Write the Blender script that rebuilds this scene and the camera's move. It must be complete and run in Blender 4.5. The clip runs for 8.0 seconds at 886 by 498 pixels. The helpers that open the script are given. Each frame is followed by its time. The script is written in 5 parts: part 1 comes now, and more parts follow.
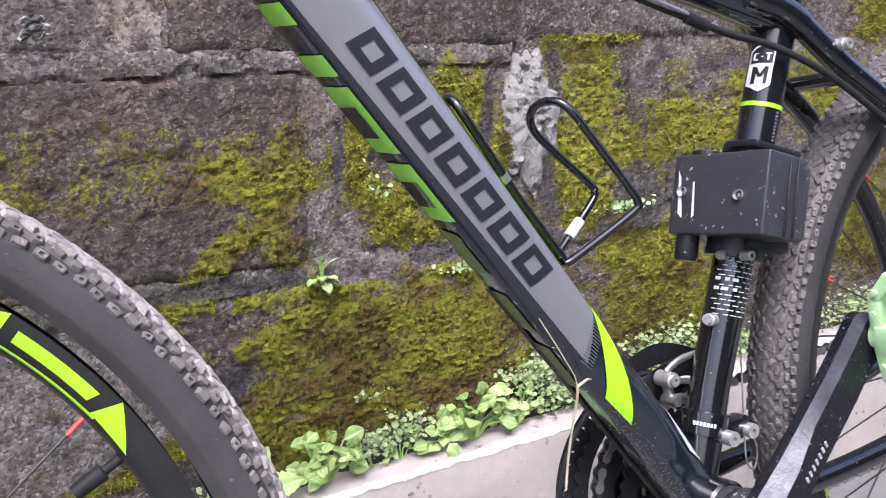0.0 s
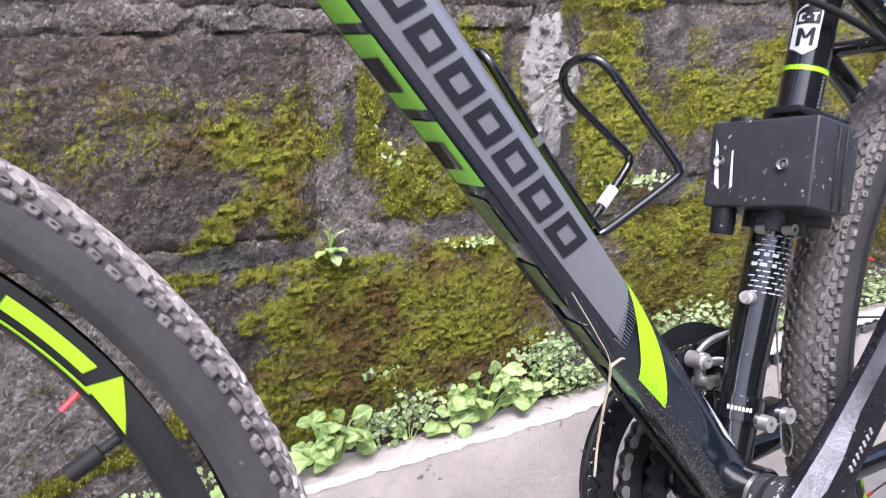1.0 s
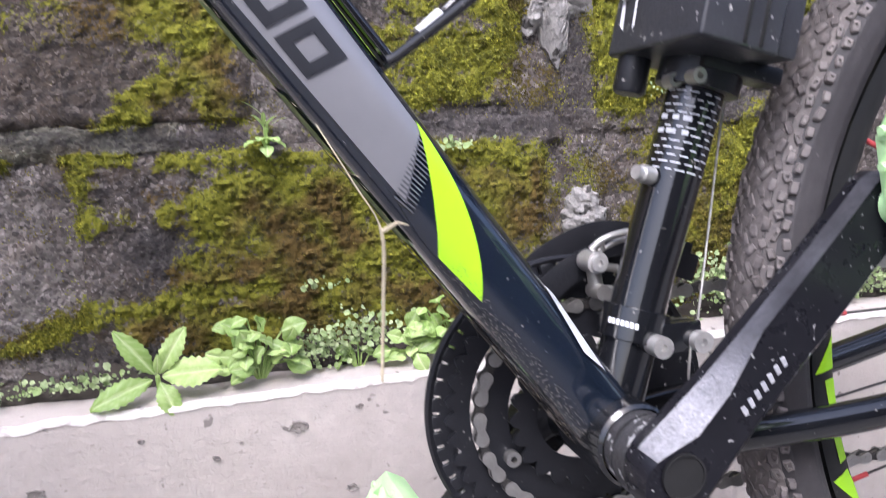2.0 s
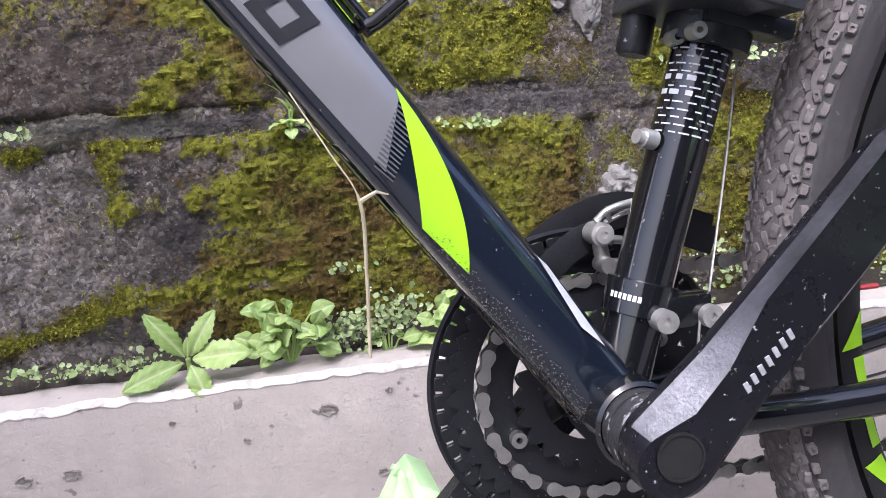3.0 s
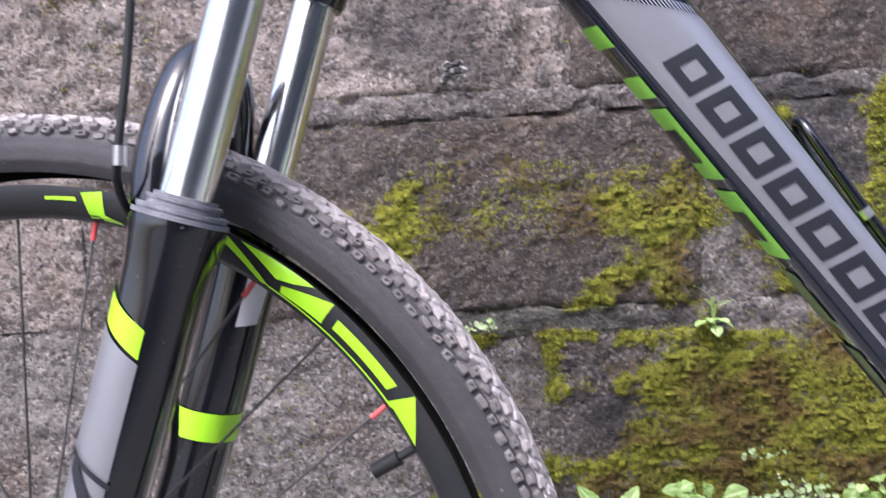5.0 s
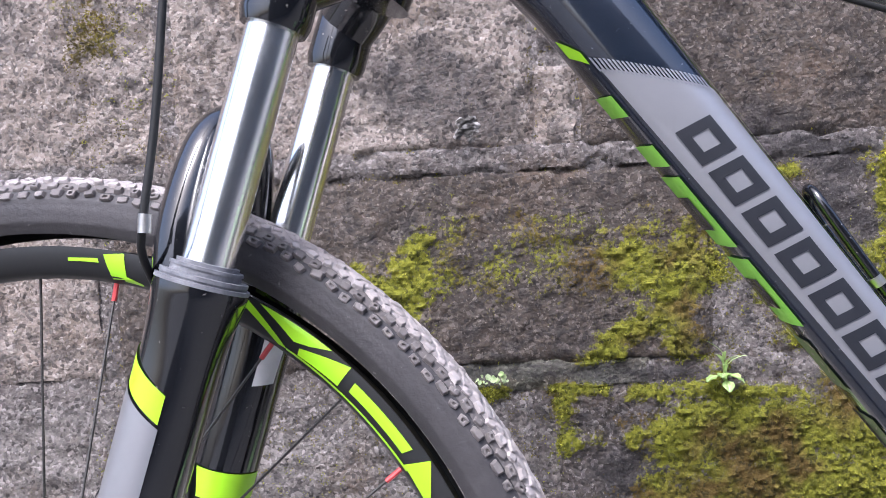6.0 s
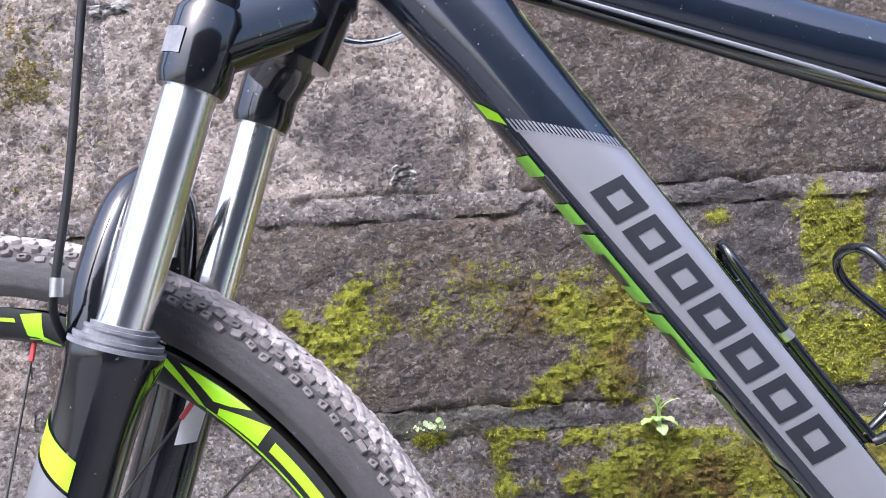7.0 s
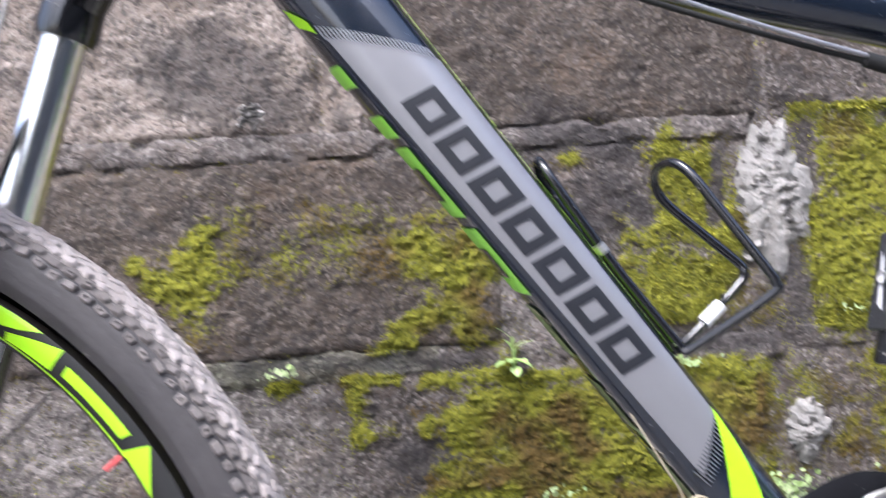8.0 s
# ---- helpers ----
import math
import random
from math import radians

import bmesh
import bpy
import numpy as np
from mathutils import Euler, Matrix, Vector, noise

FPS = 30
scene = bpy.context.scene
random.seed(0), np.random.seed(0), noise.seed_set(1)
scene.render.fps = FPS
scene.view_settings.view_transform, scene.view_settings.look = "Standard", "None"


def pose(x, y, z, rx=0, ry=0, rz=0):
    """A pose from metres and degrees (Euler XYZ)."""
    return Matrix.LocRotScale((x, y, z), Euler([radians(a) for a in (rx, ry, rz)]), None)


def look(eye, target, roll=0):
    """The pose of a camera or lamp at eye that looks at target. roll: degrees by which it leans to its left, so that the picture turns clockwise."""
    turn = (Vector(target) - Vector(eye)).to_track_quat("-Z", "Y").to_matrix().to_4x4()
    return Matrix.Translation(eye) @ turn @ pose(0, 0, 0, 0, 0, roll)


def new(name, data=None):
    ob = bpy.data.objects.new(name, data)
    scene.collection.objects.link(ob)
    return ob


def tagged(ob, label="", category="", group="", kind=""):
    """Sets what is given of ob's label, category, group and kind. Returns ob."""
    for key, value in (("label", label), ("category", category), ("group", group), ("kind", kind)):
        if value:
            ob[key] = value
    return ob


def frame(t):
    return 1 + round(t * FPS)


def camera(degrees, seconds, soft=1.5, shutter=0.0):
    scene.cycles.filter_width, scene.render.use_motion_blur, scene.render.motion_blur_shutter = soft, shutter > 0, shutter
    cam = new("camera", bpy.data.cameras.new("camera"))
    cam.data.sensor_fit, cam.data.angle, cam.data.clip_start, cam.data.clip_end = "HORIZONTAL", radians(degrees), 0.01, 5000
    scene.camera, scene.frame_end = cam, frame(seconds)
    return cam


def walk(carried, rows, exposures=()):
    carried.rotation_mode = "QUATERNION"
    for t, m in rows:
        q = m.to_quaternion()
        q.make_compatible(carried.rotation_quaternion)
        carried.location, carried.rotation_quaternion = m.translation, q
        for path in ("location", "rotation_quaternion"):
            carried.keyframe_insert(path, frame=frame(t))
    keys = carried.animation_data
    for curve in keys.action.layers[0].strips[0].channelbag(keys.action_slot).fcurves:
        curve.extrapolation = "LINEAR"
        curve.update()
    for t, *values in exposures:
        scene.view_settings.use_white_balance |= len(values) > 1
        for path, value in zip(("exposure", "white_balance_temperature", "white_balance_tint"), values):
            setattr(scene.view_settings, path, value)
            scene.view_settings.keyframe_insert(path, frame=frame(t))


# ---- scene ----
cam = camera(54.7, 8.0, soft=0.55, shutter=0.3)
PATH = [
    (0, (0.193, -0.5, 0.591), (1.193, 1.226, 0.441), -6.9),
    (0.5, (0.167, -0.49, 0.606), (1.271, 1.17, 0.439), -6.6),
    (1, (0.198, -0.453, 0.581), (1.198, 1.268, 0.386), -6.1),
    (1.5, (0.356, -0.447, 0.524), (1.065, 1.417, 0.365), -4.4),
    (2, (0.479, -0.446, 0.465), (0.996, 1.479, 0.292), -4.2),
    (2.2, (0.508, -0.437, 0.445), (0.962, 1.503, 0.271), -4.3),
    (3.3, (0.529, -0.449, 0.454), (0.847, 1.519, 0.285), -5.5),
    (3.5, (0.503, -0.466, 0.466), (0.809, 1.504, 0.308), -5.4),
    (4, (0.43, -0.503, 0.496), (0.583, 1.488, 0.381), -5.7),
    (4.4, (0.376, -0.513, 0.518), (0.379, 1.486, 0.462), -4.6),
    (4.5, (0.358, -0.515, 0.529), (0.355, 1.485, 0.481), -4.1),
    (5, (0.304, -0.521, 0.567), (0.219, 1.477, 0.627), -3.0),
    (5.2, (0.295, -0.525, 0.577), (0.19, 1.47, 0.665), -2.7),
    (6.3, (0.307, -0.53, 0.584), (0.222, 1.462, 0.746), -2.5),
    (6.5, (0.318, -0.531, 0.586), (0.259, 1.461, 0.759), -2.8),
    (7, (0.324, -0.535, 0.598), (0.325, 1.453, 0.81), -3.2),
    (7.5, (0.322, -0.535, 0.598), (0.368, 1.45, 0.835), -3.3),
    (8, (0.381, -0.518, 0.555), (0.585, 1.465, 0.717), -4.2),
]
LEAN = pose(0, 0, 0, -7.94)
walk(cam, [(t, LEAN @ look(eye, target, roll)) for t, eye, target, roll in PATH],
     [(0.0, 1.45, 5700, 17), (1.5, 1.53, 5700, 17), (3.5, 1.25, 5700, 17), (4.0, 1.48, 5750, 18), (5.0, 1.50, 5600, 17), (6.5, 1.68, 5550, 15), (7.5, 1.80, 5500, 15), (8.0, 1.73, 5700, 12)])

# ---- light: a bright overcast sky ----
world = bpy.data.worlds.new("sky")
scene.world = world
world.use_nodes = True
wn = world.node_tree.nodes
sky = wn.new("ShaderNodeTexSky")
sky.sky_type = "NISHITA"
sky.sun_disc = False
sky.sun_elevation, sky.sun_rotation = radians(57), radians(206)
sky.air_density, sky.dust_density, sky.ozone_density = 1.0, 6.0, 0.6
wn["Background"].inputs["Strength"].default_value = 0.15
world.node_tree.links.new(sky.outputs[0], wn["Background"].inputs["Color"])
sun = new("sun", bpy.data.lights.new("sun", "SUN"))
sun.data.energy, sun.data.angle, sun.data.color = 1.5, radians(24), (1.0, 0.985, 0.97)
sun.matrix_world = look((-0.75, -2.35, 4.0), (0.4, 0, 0))


# ---- materials ----
def mat(name, a, b=None, scale=30.0, rough=0.5, metal=0.0, bump=0.0, bscale=150.0, coat=0.0, specks=None, spread=0.5, island=False, bdist=0.004, sheen=0.5):
    """A surface whose colour wanders between a and b at two scales; specks: (colour, scale, share) of small spots."""
    m = bpy.data.materials.new(name)
    m.use_nodes = True
    nt = m.node_tree
    n, l = nt.nodes, nt.links
    p = n["Principled BSDF"]
    p.inputs["Metallic"].default_value = metal
    p.inputs["Coat Weight"].default_value = coat
    p.inputs["Specular IOR Level"].default_value = sheen
    p.inputs["Coat Roughness"].default_value = 0.08
    tc = n.new("ShaderNodeTexCoord")

    def noise_tex(s, detail=6.0, r=0.6):
        t = n.new("ShaderNodeTexNoise")
        t.inputs["Scale"].default_value, t.inputs["Detail"].default_value, t.inputs["Roughness"].default_value = s, detail, r
        l.new(tc.outputs["Object"], t.inputs["Vector"])
        return t.outputs["Fac"]

    def ramp(fac, lo, hi):
        r = n.new("ShaderNodeMapRange")
        r.inputs["From Min"].default_value, r.inputs["From Max"].default_value = lo, hi
        l.new(fac, r.inputs["Value"])
        return r.outputs["Result"]

    def mix(fac, one, two, kind="MIX"):
        x = n.new("ShaderNodeMix")
        x.data_type, x.blend_type = "RGBA", kind
        for key, v in (("Factor", fac), ("A", one), ("B", two)):
            s = next(i for i in x.inputs if i.name == key and (i.type == "VALUE" if key == "Factor" else i.type == "RGBA"))
            if isinstance(v, bpy.types.NodeSocket):
                l.new(v, s)
            else:
                s.default_value = v if key == "Factor" else (*v, 1)
        return next(o for o in x.outputs if o.type == "RGBA")

    b = b or tuple(c * 0.7 for c in a)
    colour = mix(ramp(noise_tex(scale), 0.5 - spread / 2, 0.5 + spread / 2), a, b)
    colour = mix(ramp(noise_tex(scale * 9, 3), 0.3, 0.75), colour, mix(0.5, colour, b))
    if island == "object":
        g = n.new("ShaderNodeObjectInfo")
        colour = mix(ramp(g.outputs["Random"], 0, 1), colour, mix(0.9, colour, tuple(c * 0.7 for c in b)))
    elif island:
        g = n.new("ShaderNodeNewGeometry")
        colour = mix(ramp(g.outputs["Random Per Island"], 0, 1), colour, mix(0.75, colour, b))
    if specks:
        spot, s, share = specks
        colour = mix(ramp(noise_tex(s, 2, 0.5), 1 - share - 0.03, 1 - share + 0.03), colour, spot)
    l.new(colour, p.inputs["Base Color"])
    r = n.new("ShaderNodeMapRange")
    r.inputs["To Min"].default_value, r.inputs["To Max"].default_value = max(rough - 0.1, 0.03), min(rough + 0.12, 1)
    l.new(noise_tex(scale * 3, 4), r.inputs["Value"])
    l.new(r.outputs["Result"], p.inputs["Roughness"])
    if bump:
        k = n.new("ShaderNodeBump")
        k.inputs["Strength"].default_value, k.inputs["Distance"].default_value = bump, bdist
        l.new(noise_tex(bscale, 8, 0.65), k.inputs["Height"])
        l.new(k.outputs["Normal"], p.inputs["Normal"])
    return m


def mossy(name, stone_a, stone_b, light):
    """Rough stone, overgrown where the mesh's own moss layer says so."""
    m = mat(name, stone_a, stone_b, 9, 0.95, bump=1.0, bscale=150, specks=(light, 300, 0.34), bdist=0.008, sheen=0.25)
    n, l = m.node_tree.nodes, m.node_tree.links
    p = n["Principled BSDF"]
    base = p.inputs["Base Color"].links[0].from_socket
    tc = next(x for x in n if x.type == "TEX_COORD")
    layers = []
    for key in ("moss", "brown", "stain_shade"):
        at = n.new("ShaderNodeAttribute")
        at.attribute_name = key
        layers.append(at.outputs["Fac"])
    t = n.new("ShaderNodeTexNoise")
    t.inputs["Scale"].default_value, t.inputs["Detail"].default_value, t.inputs["Roughness"].default_value = 190, 6, 0.8
    l.new(tc.outputs["Object"], t.inputs["Vector"])

    def mix(fac, one, two):
        x = n.new("ShaderNodeMix")
        x.data_type = "RGBA"
        for i, v in ((0, fac), (6, one), (7, two)):
            if isinstance(v, bpy.types.NodeSocket):
                l.new(v, x.inputs[i])
            else:
                x.inputs[i].default_value = (*v, 1)
        return x.outputs[2]

    # the dark ends paint the shade between the moss grains
    green = mix(t.outputs["Fac"], (0.36, 0.36, 0.030), (0.024, 0.027, 0.007))
    brown = mix(t.outputs["Fac"], (0.20, 0.135, 0.032), (0.028, 0.016, 0.007))
    # pits exist in colour only: small and broad dark spots paint their shade
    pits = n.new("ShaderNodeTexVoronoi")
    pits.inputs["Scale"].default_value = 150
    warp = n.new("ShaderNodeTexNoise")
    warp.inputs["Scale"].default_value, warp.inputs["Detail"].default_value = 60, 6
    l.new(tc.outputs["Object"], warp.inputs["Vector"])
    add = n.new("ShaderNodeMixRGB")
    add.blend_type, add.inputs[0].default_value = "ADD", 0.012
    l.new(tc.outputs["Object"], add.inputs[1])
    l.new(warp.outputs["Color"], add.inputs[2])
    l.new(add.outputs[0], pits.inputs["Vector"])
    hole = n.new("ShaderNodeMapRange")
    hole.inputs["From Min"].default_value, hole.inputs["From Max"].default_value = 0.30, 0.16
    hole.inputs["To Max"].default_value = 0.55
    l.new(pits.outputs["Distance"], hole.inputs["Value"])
    pit_shade = n.new("ShaderNodeMapRange")
    pit_shade.inputs["From Min"].default_value, pit_shade.inputs["From Max"].default_value = 0.52, 0.66
    pit_shade.inputs["To Max"].default_value = 0.7
    l.new(warp.outputs["Fac"], pit_shade.inputs["Value"])
    base = mix(pit_shade.outputs[0], base, (0.05, 0.044, 0.042))
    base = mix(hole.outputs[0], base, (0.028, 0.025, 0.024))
    grit = n.new("ShaderNodeTexVoronoi")
    grit.inputs["Scale"].default_value = 280
    grit.inputs["Randomness"].default_value = 1.0
    jog = n.new("ShaderNodeMixRGB")
    jog.blend_type, jog.inputs[0].default_value = "ADD", 0.011
    l.new(tc.outputs["Object"], jog.inputs[1])
    l.new(warp.outputs["Color"], jog.inputs[2])
    l.new(jog.outputs[0], grit.inputs["Vector"])
    tone = n.new("ShaderNodeSeparateColor")
    l.new(grit.outputs["Color"], tone.inputs[0])
    pale = n.new("ShaderNodeMapRange")
    pale.inputs["From Min"].default_value, pale.inputs["From Max"].default_value = 0.62, 1.0
    pale.inputs["To Max"].default_value = 0.44
    l.new(tone.outputs[0], pale.inputs["Value"])
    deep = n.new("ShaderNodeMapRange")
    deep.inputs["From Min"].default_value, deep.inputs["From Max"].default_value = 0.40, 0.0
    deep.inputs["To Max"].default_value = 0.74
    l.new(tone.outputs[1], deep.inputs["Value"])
    rust = n.new("ShaderNodeTexNoise")
    rust.inputs["Scale"].default_value, rust.inputs["Detail"].default_value, rust.inputs["Roughness"].default_value = 13, 7, 0.68
    l.new(tc.outputs["Object"], rust.inputs["Vector"])
    stain = n.new("ShaderNodeMapRange")
    stain.inputs["From Min"].default_value, stain.inputs["From Max"].default_value = 0.50, 0.68
    stain.inputs["To Max"].default_value = 0.6
    l.new(rust.outputs["Fac"], stain.inputs["Value"])
    base = mix(stain.outputs[0], base, (0.125, 0.088, 0.062))
    base = mix(pale.outputs[0], base, tuple(min(c * 1.25, 0.5) for c in light))
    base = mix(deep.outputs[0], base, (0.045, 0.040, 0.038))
    knoll = n.new("ShaderNodeBump")
    knoll.inputs["Strength"].default_value, knoll.inputs["Distance"].default_value = 0.45, 0.002
    knoll.invert = True
    l.new(grit.outputs["Distance"], knoll.inputs["Height"])
    first = p.inputs["Normal"].links[0].from_node
    l.new(first.outputs["Normal"], knoll.inputs["Normal"])
    l.new(knoll.outputs["Normal"], p.inputs["Normal"])
    # dark stains, and the shade of cracks and gaps, laid into the stone's colour
    dark = mix(layers[2], base, (0.03, 0.028, 0.03))
    fine = n.new("ShaderNodeTexNoise")
    fine.inputs["Scale"].default_value, fine.inputs["Detail"].default_value, fine.inputs["Roughness"].default_value = 240, 4, 0.7
    l.new(tc.outputs["Object"], fine.inputs["Vector"])
    both = n.new("ShaderNodeMath")
    both.operation = "MULTIPLY_ADD"
    both.inputs[1].default_value = 1.9
    l.new(fine.outputs["Fac"], both.inputs[0])
    l.new(layers[0], both.inputs[2])
    cut = n.new("ShaderNodeMapRange")
    cut.inputs["From Min"].default_value, cut.inputs["From Max"].default_value = 1.22, 1.5
    l.new(both.outputs[0], cut.inputs["Value"])
    # over moss the dark grains paint shadowed gaps between tufts
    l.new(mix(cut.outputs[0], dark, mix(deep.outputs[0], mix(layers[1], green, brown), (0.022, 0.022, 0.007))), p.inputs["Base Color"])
    return m


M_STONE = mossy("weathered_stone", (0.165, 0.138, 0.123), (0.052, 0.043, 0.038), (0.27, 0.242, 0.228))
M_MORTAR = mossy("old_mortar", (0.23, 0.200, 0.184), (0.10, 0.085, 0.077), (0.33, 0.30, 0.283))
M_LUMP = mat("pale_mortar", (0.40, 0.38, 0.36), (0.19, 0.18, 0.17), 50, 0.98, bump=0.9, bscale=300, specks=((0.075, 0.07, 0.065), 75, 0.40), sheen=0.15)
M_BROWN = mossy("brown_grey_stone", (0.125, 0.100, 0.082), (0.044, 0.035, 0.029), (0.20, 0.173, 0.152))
# tan stone, made paler to carry the haze over the wall's upper left
M_PALE = mossy("hazed_tan_stone", (0.35, 0.297, 0.258), (0.215, 0.174, 0.147), (0.38, 0.337, 0.305))
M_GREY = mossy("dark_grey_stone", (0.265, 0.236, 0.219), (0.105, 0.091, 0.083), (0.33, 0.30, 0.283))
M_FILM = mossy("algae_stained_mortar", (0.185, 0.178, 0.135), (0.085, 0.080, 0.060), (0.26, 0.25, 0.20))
M_CONCRETE = mat("smooth_concrete", (0.53, 0.485, 0.445), (0.38, 0.34, 0.308), 9, 0.9, bump=0.55, bscale=120, specks=((0.21, 0.188, 0.17), 75, 0.285))
M_PIT = mat("stained_concrete", (0.36, 0.325, 0.295), (0.22, 0.197, 0.178), 160, 0.95, bump=0.8, bscale=300)
M_WASH = mat("whitewashed_edge", (0.70, 0.68, 0.645), (0.53, 0.50, 0.465), 30, 0.9, bump=0.3, specks=((0.47, 0.435, 0.40), 90, 0.40))
M_DRYMUD = mat("dried_mud", (0.20, 0.175, 0.145), (0.06, 0.05, 0.04), 90, 0.95, island=True)
M_ARM = mat("satin_black_alloy", (0.010, 0.010, 0.013), (0.006, 0.006, 0.008), 30, 0.28, sheen=0.2, coat=0.1, specks=((0.30, 0.30, 0.30), 330, 0.285))
# worn alloy, its grey lifted to paint in the sky's reflection
M_BEVEL = mat("sky_bright_worn_alloy", (0.12, 0.12, 0.135), (0.030, 0.030, 0.034), 28, 0.36, metal=0.5, bump=0.2, bscale=300, specks=((0.05, 0.05, 0.055), 240, 0.32))
M_SCUFF = mat("scuffed_alloy", (0.06, 0.06, 0.065), (0.025, 0.024, 0.025), 70, 0.45, metal=0.3, bump=0.3, specks=((0.42, 0.42, 0.42), 160, 0.36))
M_WORN = mat("bright_zinc", (0.62, 0.61, 0.59), (0.40, 0.39, 0.375), 200, 0.32, metal=0.7)
M_MARK = mat("worn_grey_print", (0.34, 0.34, 0.36), (0.22, 0.22, 0.235), 200, 0.6)
M_SOIL = mat("ledge_dirt", (0.05, 0.04, 0.03), (0.025, 0.02, 0.015), 60, 0.95, bump=0.8)
M_GROUND = mat("yard_concrete", (0.20, 0.19, 0.18), (0.12, 0.115, 0.11), 1.5, 0.9, bump=0.4, bscale=90)
M_UNSEEN_WALL = mat("dark_plaster", (0.12, 0.115, 0.11), (0.07, 0.067, 0.064), 2, 0.9, bump=0.3)
# the dark second colours give the tufts painted shade among the bright tips
M_MOSS = mat("bright_moss", (0.80, 0.78, 0.06), (0.040, 0.046, 0.008), 55, 0.85, island=True)
M_MOSS_DULL = mat("olive_moss", (0.50, 0.43, 0.055), (0.030, 0.018, 0.007), 30, 0.9, island=True)


def leafy(name, a, b, rib):
    """A soft leaf that lets some light through, with a paler midrib and side veins."""
    m = mat(name, a, b, 60, 0.42, bump=0.25, bscale=260, island="object")
    n, l = m.node_tree.nodes, m.node_tree.links
    p = n["Principled BSDF"]
    base = p.inputs["Base Color"].links[0].from_socket
    at = n.new("ShaderNodeAttribute")
    at.attribute_name = "rib"
    x = n.new("ShaderNodeMix")
    x.data_type = "RGBA"
    l.new(at.outputs["Fac"], x.inputs[0])
    l.new(base, x.inputs[6])
    x.inputs[7].default_value = (*rib, 1)
    l.new(x.outputs[2], p.inputs["Base Color"])
    glow = n.new("ShaderNodeBsdfTranslucent")
    l.new(x.outputs[2], glow.inputs["Color"])
    both = n.new("ShaderNodeMixShader")
    both.inputs[0].default_value = 0.22
    l.new(p.outputs[0], both.inputs[1])
    l.new(glow.outputs[0], both.inputs[2])
    l.new(both.outputs[0], n["Material Output"].inputs["Surface"])
    return m


M_LEAF = leafy("soft_green_leaf", (0.64, 0.75, 0.34), (0.29, 0.46, 0.10), (0.74, 0.80, 0.50))
M_LEAF_PALE = mat("pale_small_leaf", (0.62, 0.67, 0.45), (0.19, 0.28, 0.08), 60, 0.6, island=True)
M_STRAW = mat("dry_straw", (0.46, 0.41, 0.29), (0.32, 0.27, 0.18), 80, 0.8)
M_BLACK = mat("gloss_black_paint", (0.008, 0.009, 0.011), (0.005, 0.005, 0.006), 20, 0.14, coat=0.85, sheen=0.3, specks=((0.17, 0.16, 0.145), 330, 0.265))
M_NAVY = mat("blue_black_paint", (0.007, 0.011, 0.021), (0.005, 0.008, 0.014), 20, 0.2, coat=1.0, sheen=0.4, specks=((0.2, 0.195, 0.19), 360, 0.255))
M_MUDDY = mat("muddy_black_paint", (0.012, 0.011, 0.010), (0.034, 0.027, 0.020), 55, 0.6, bump=0.4, bscale=250, specks=((0.22, 0.19, 0.13), 260, 0.27), sheen=0.2)
M_SILVER = mat("silver_grey_paint", (0.205, 0.205, 0.217), (0.175, 0.175, 0.187), 14, 0.34, metal=0.35, coat=0.5)
M_CHARCOAL = mat("charcoal_decal", (0.016, 0.017, 0.022), (0.011, 0.012, 0.015), 30, 0.42, sheen=0.3)
M_HATCH = mat("faded_hatch", (0.075, 0.08, 0.09), (0.06, 0.062, 0.07), 30, 0.4)
M_GREEN_MUD = mat("mud_dulled_green_decal", (0.15, 0.22, 0.06), (0.07, 0.075, 0.035), 60, 0.75, specks=((0.20, 0.175, 0.13), 200, 0.36))
M_FADE = mat("faded_silver_print", (0.15, 0.155, 0.17), (0.12, 0.125, 0.14), 30, 0.4)
M_LIME = mat("neon_lime_decal", (0.32, 0.64, 0.003), (0.285, 0.58, 0.003), 20, 0.4, coat=0.2)
M_GREEN = mat("green_decal", (0.26, 0.58, 0.06), (0.18, 0.42, 0.04), 40, 0.45, specks=((0.07, 0.07, 0.05), 300, 0.25))
M_WHITE = mat("white_print", (0.72, 0.72, 0.74), (0.6, 0.6, 0.62), 60, 0.5)
M_CHROME = mat("chromed_steel", (0.95, 0.95, 0.94), (0.90, 0.90, 0.89), 3, 0.19, metal=1.0)
M_STEEL = mat("dull_steel", (0.50, 0.49, 0.47), (0.32, 0.31, 0.29), 80, 0.38, metal=0.9, bump=0.1)
M_GREASE = mat("greasy_steel", (0.10, 0.095, 0.09), (0.045, 0.042, 0.04), 120, 0.45, metal=0.7, bump=0.3)
M_TREAD_REAR = mat("dark_brown_tread", (0.20, 0.180, 0.174), (0.068, 0.060, 0.058), 24, 0.92, bump=0.5, bscale=260, specks=((0.24, 0.21, 0.195), 190, 0.28), sheen=0.2, island=True)
M_TYRE = mat("black_sidewall_rubber", (0.056, 0.052, 0.053), (0.025, 0.023, 0.024), 14, 0.62, bump=0.25, bscale=240, specks=((0.10, 0.092, 0.09), 170, 0.275), sheen=0.3)
M_PRINT = mat("worn_grey_print", (0.54, 0.55, 0.58), (0.34, 0.35, 0.37), 90, 0.5)
M_KNOB = mat("muddy_shoulder_rubber", (0.25, 0.226, 0.217), (0.095, 0.084, 0.080), 30, 0.8, bump=0.4, bscale=260, specks=((0.24, 0.215, 0.205), 260, 0.30), sheen=0.3, island=True)
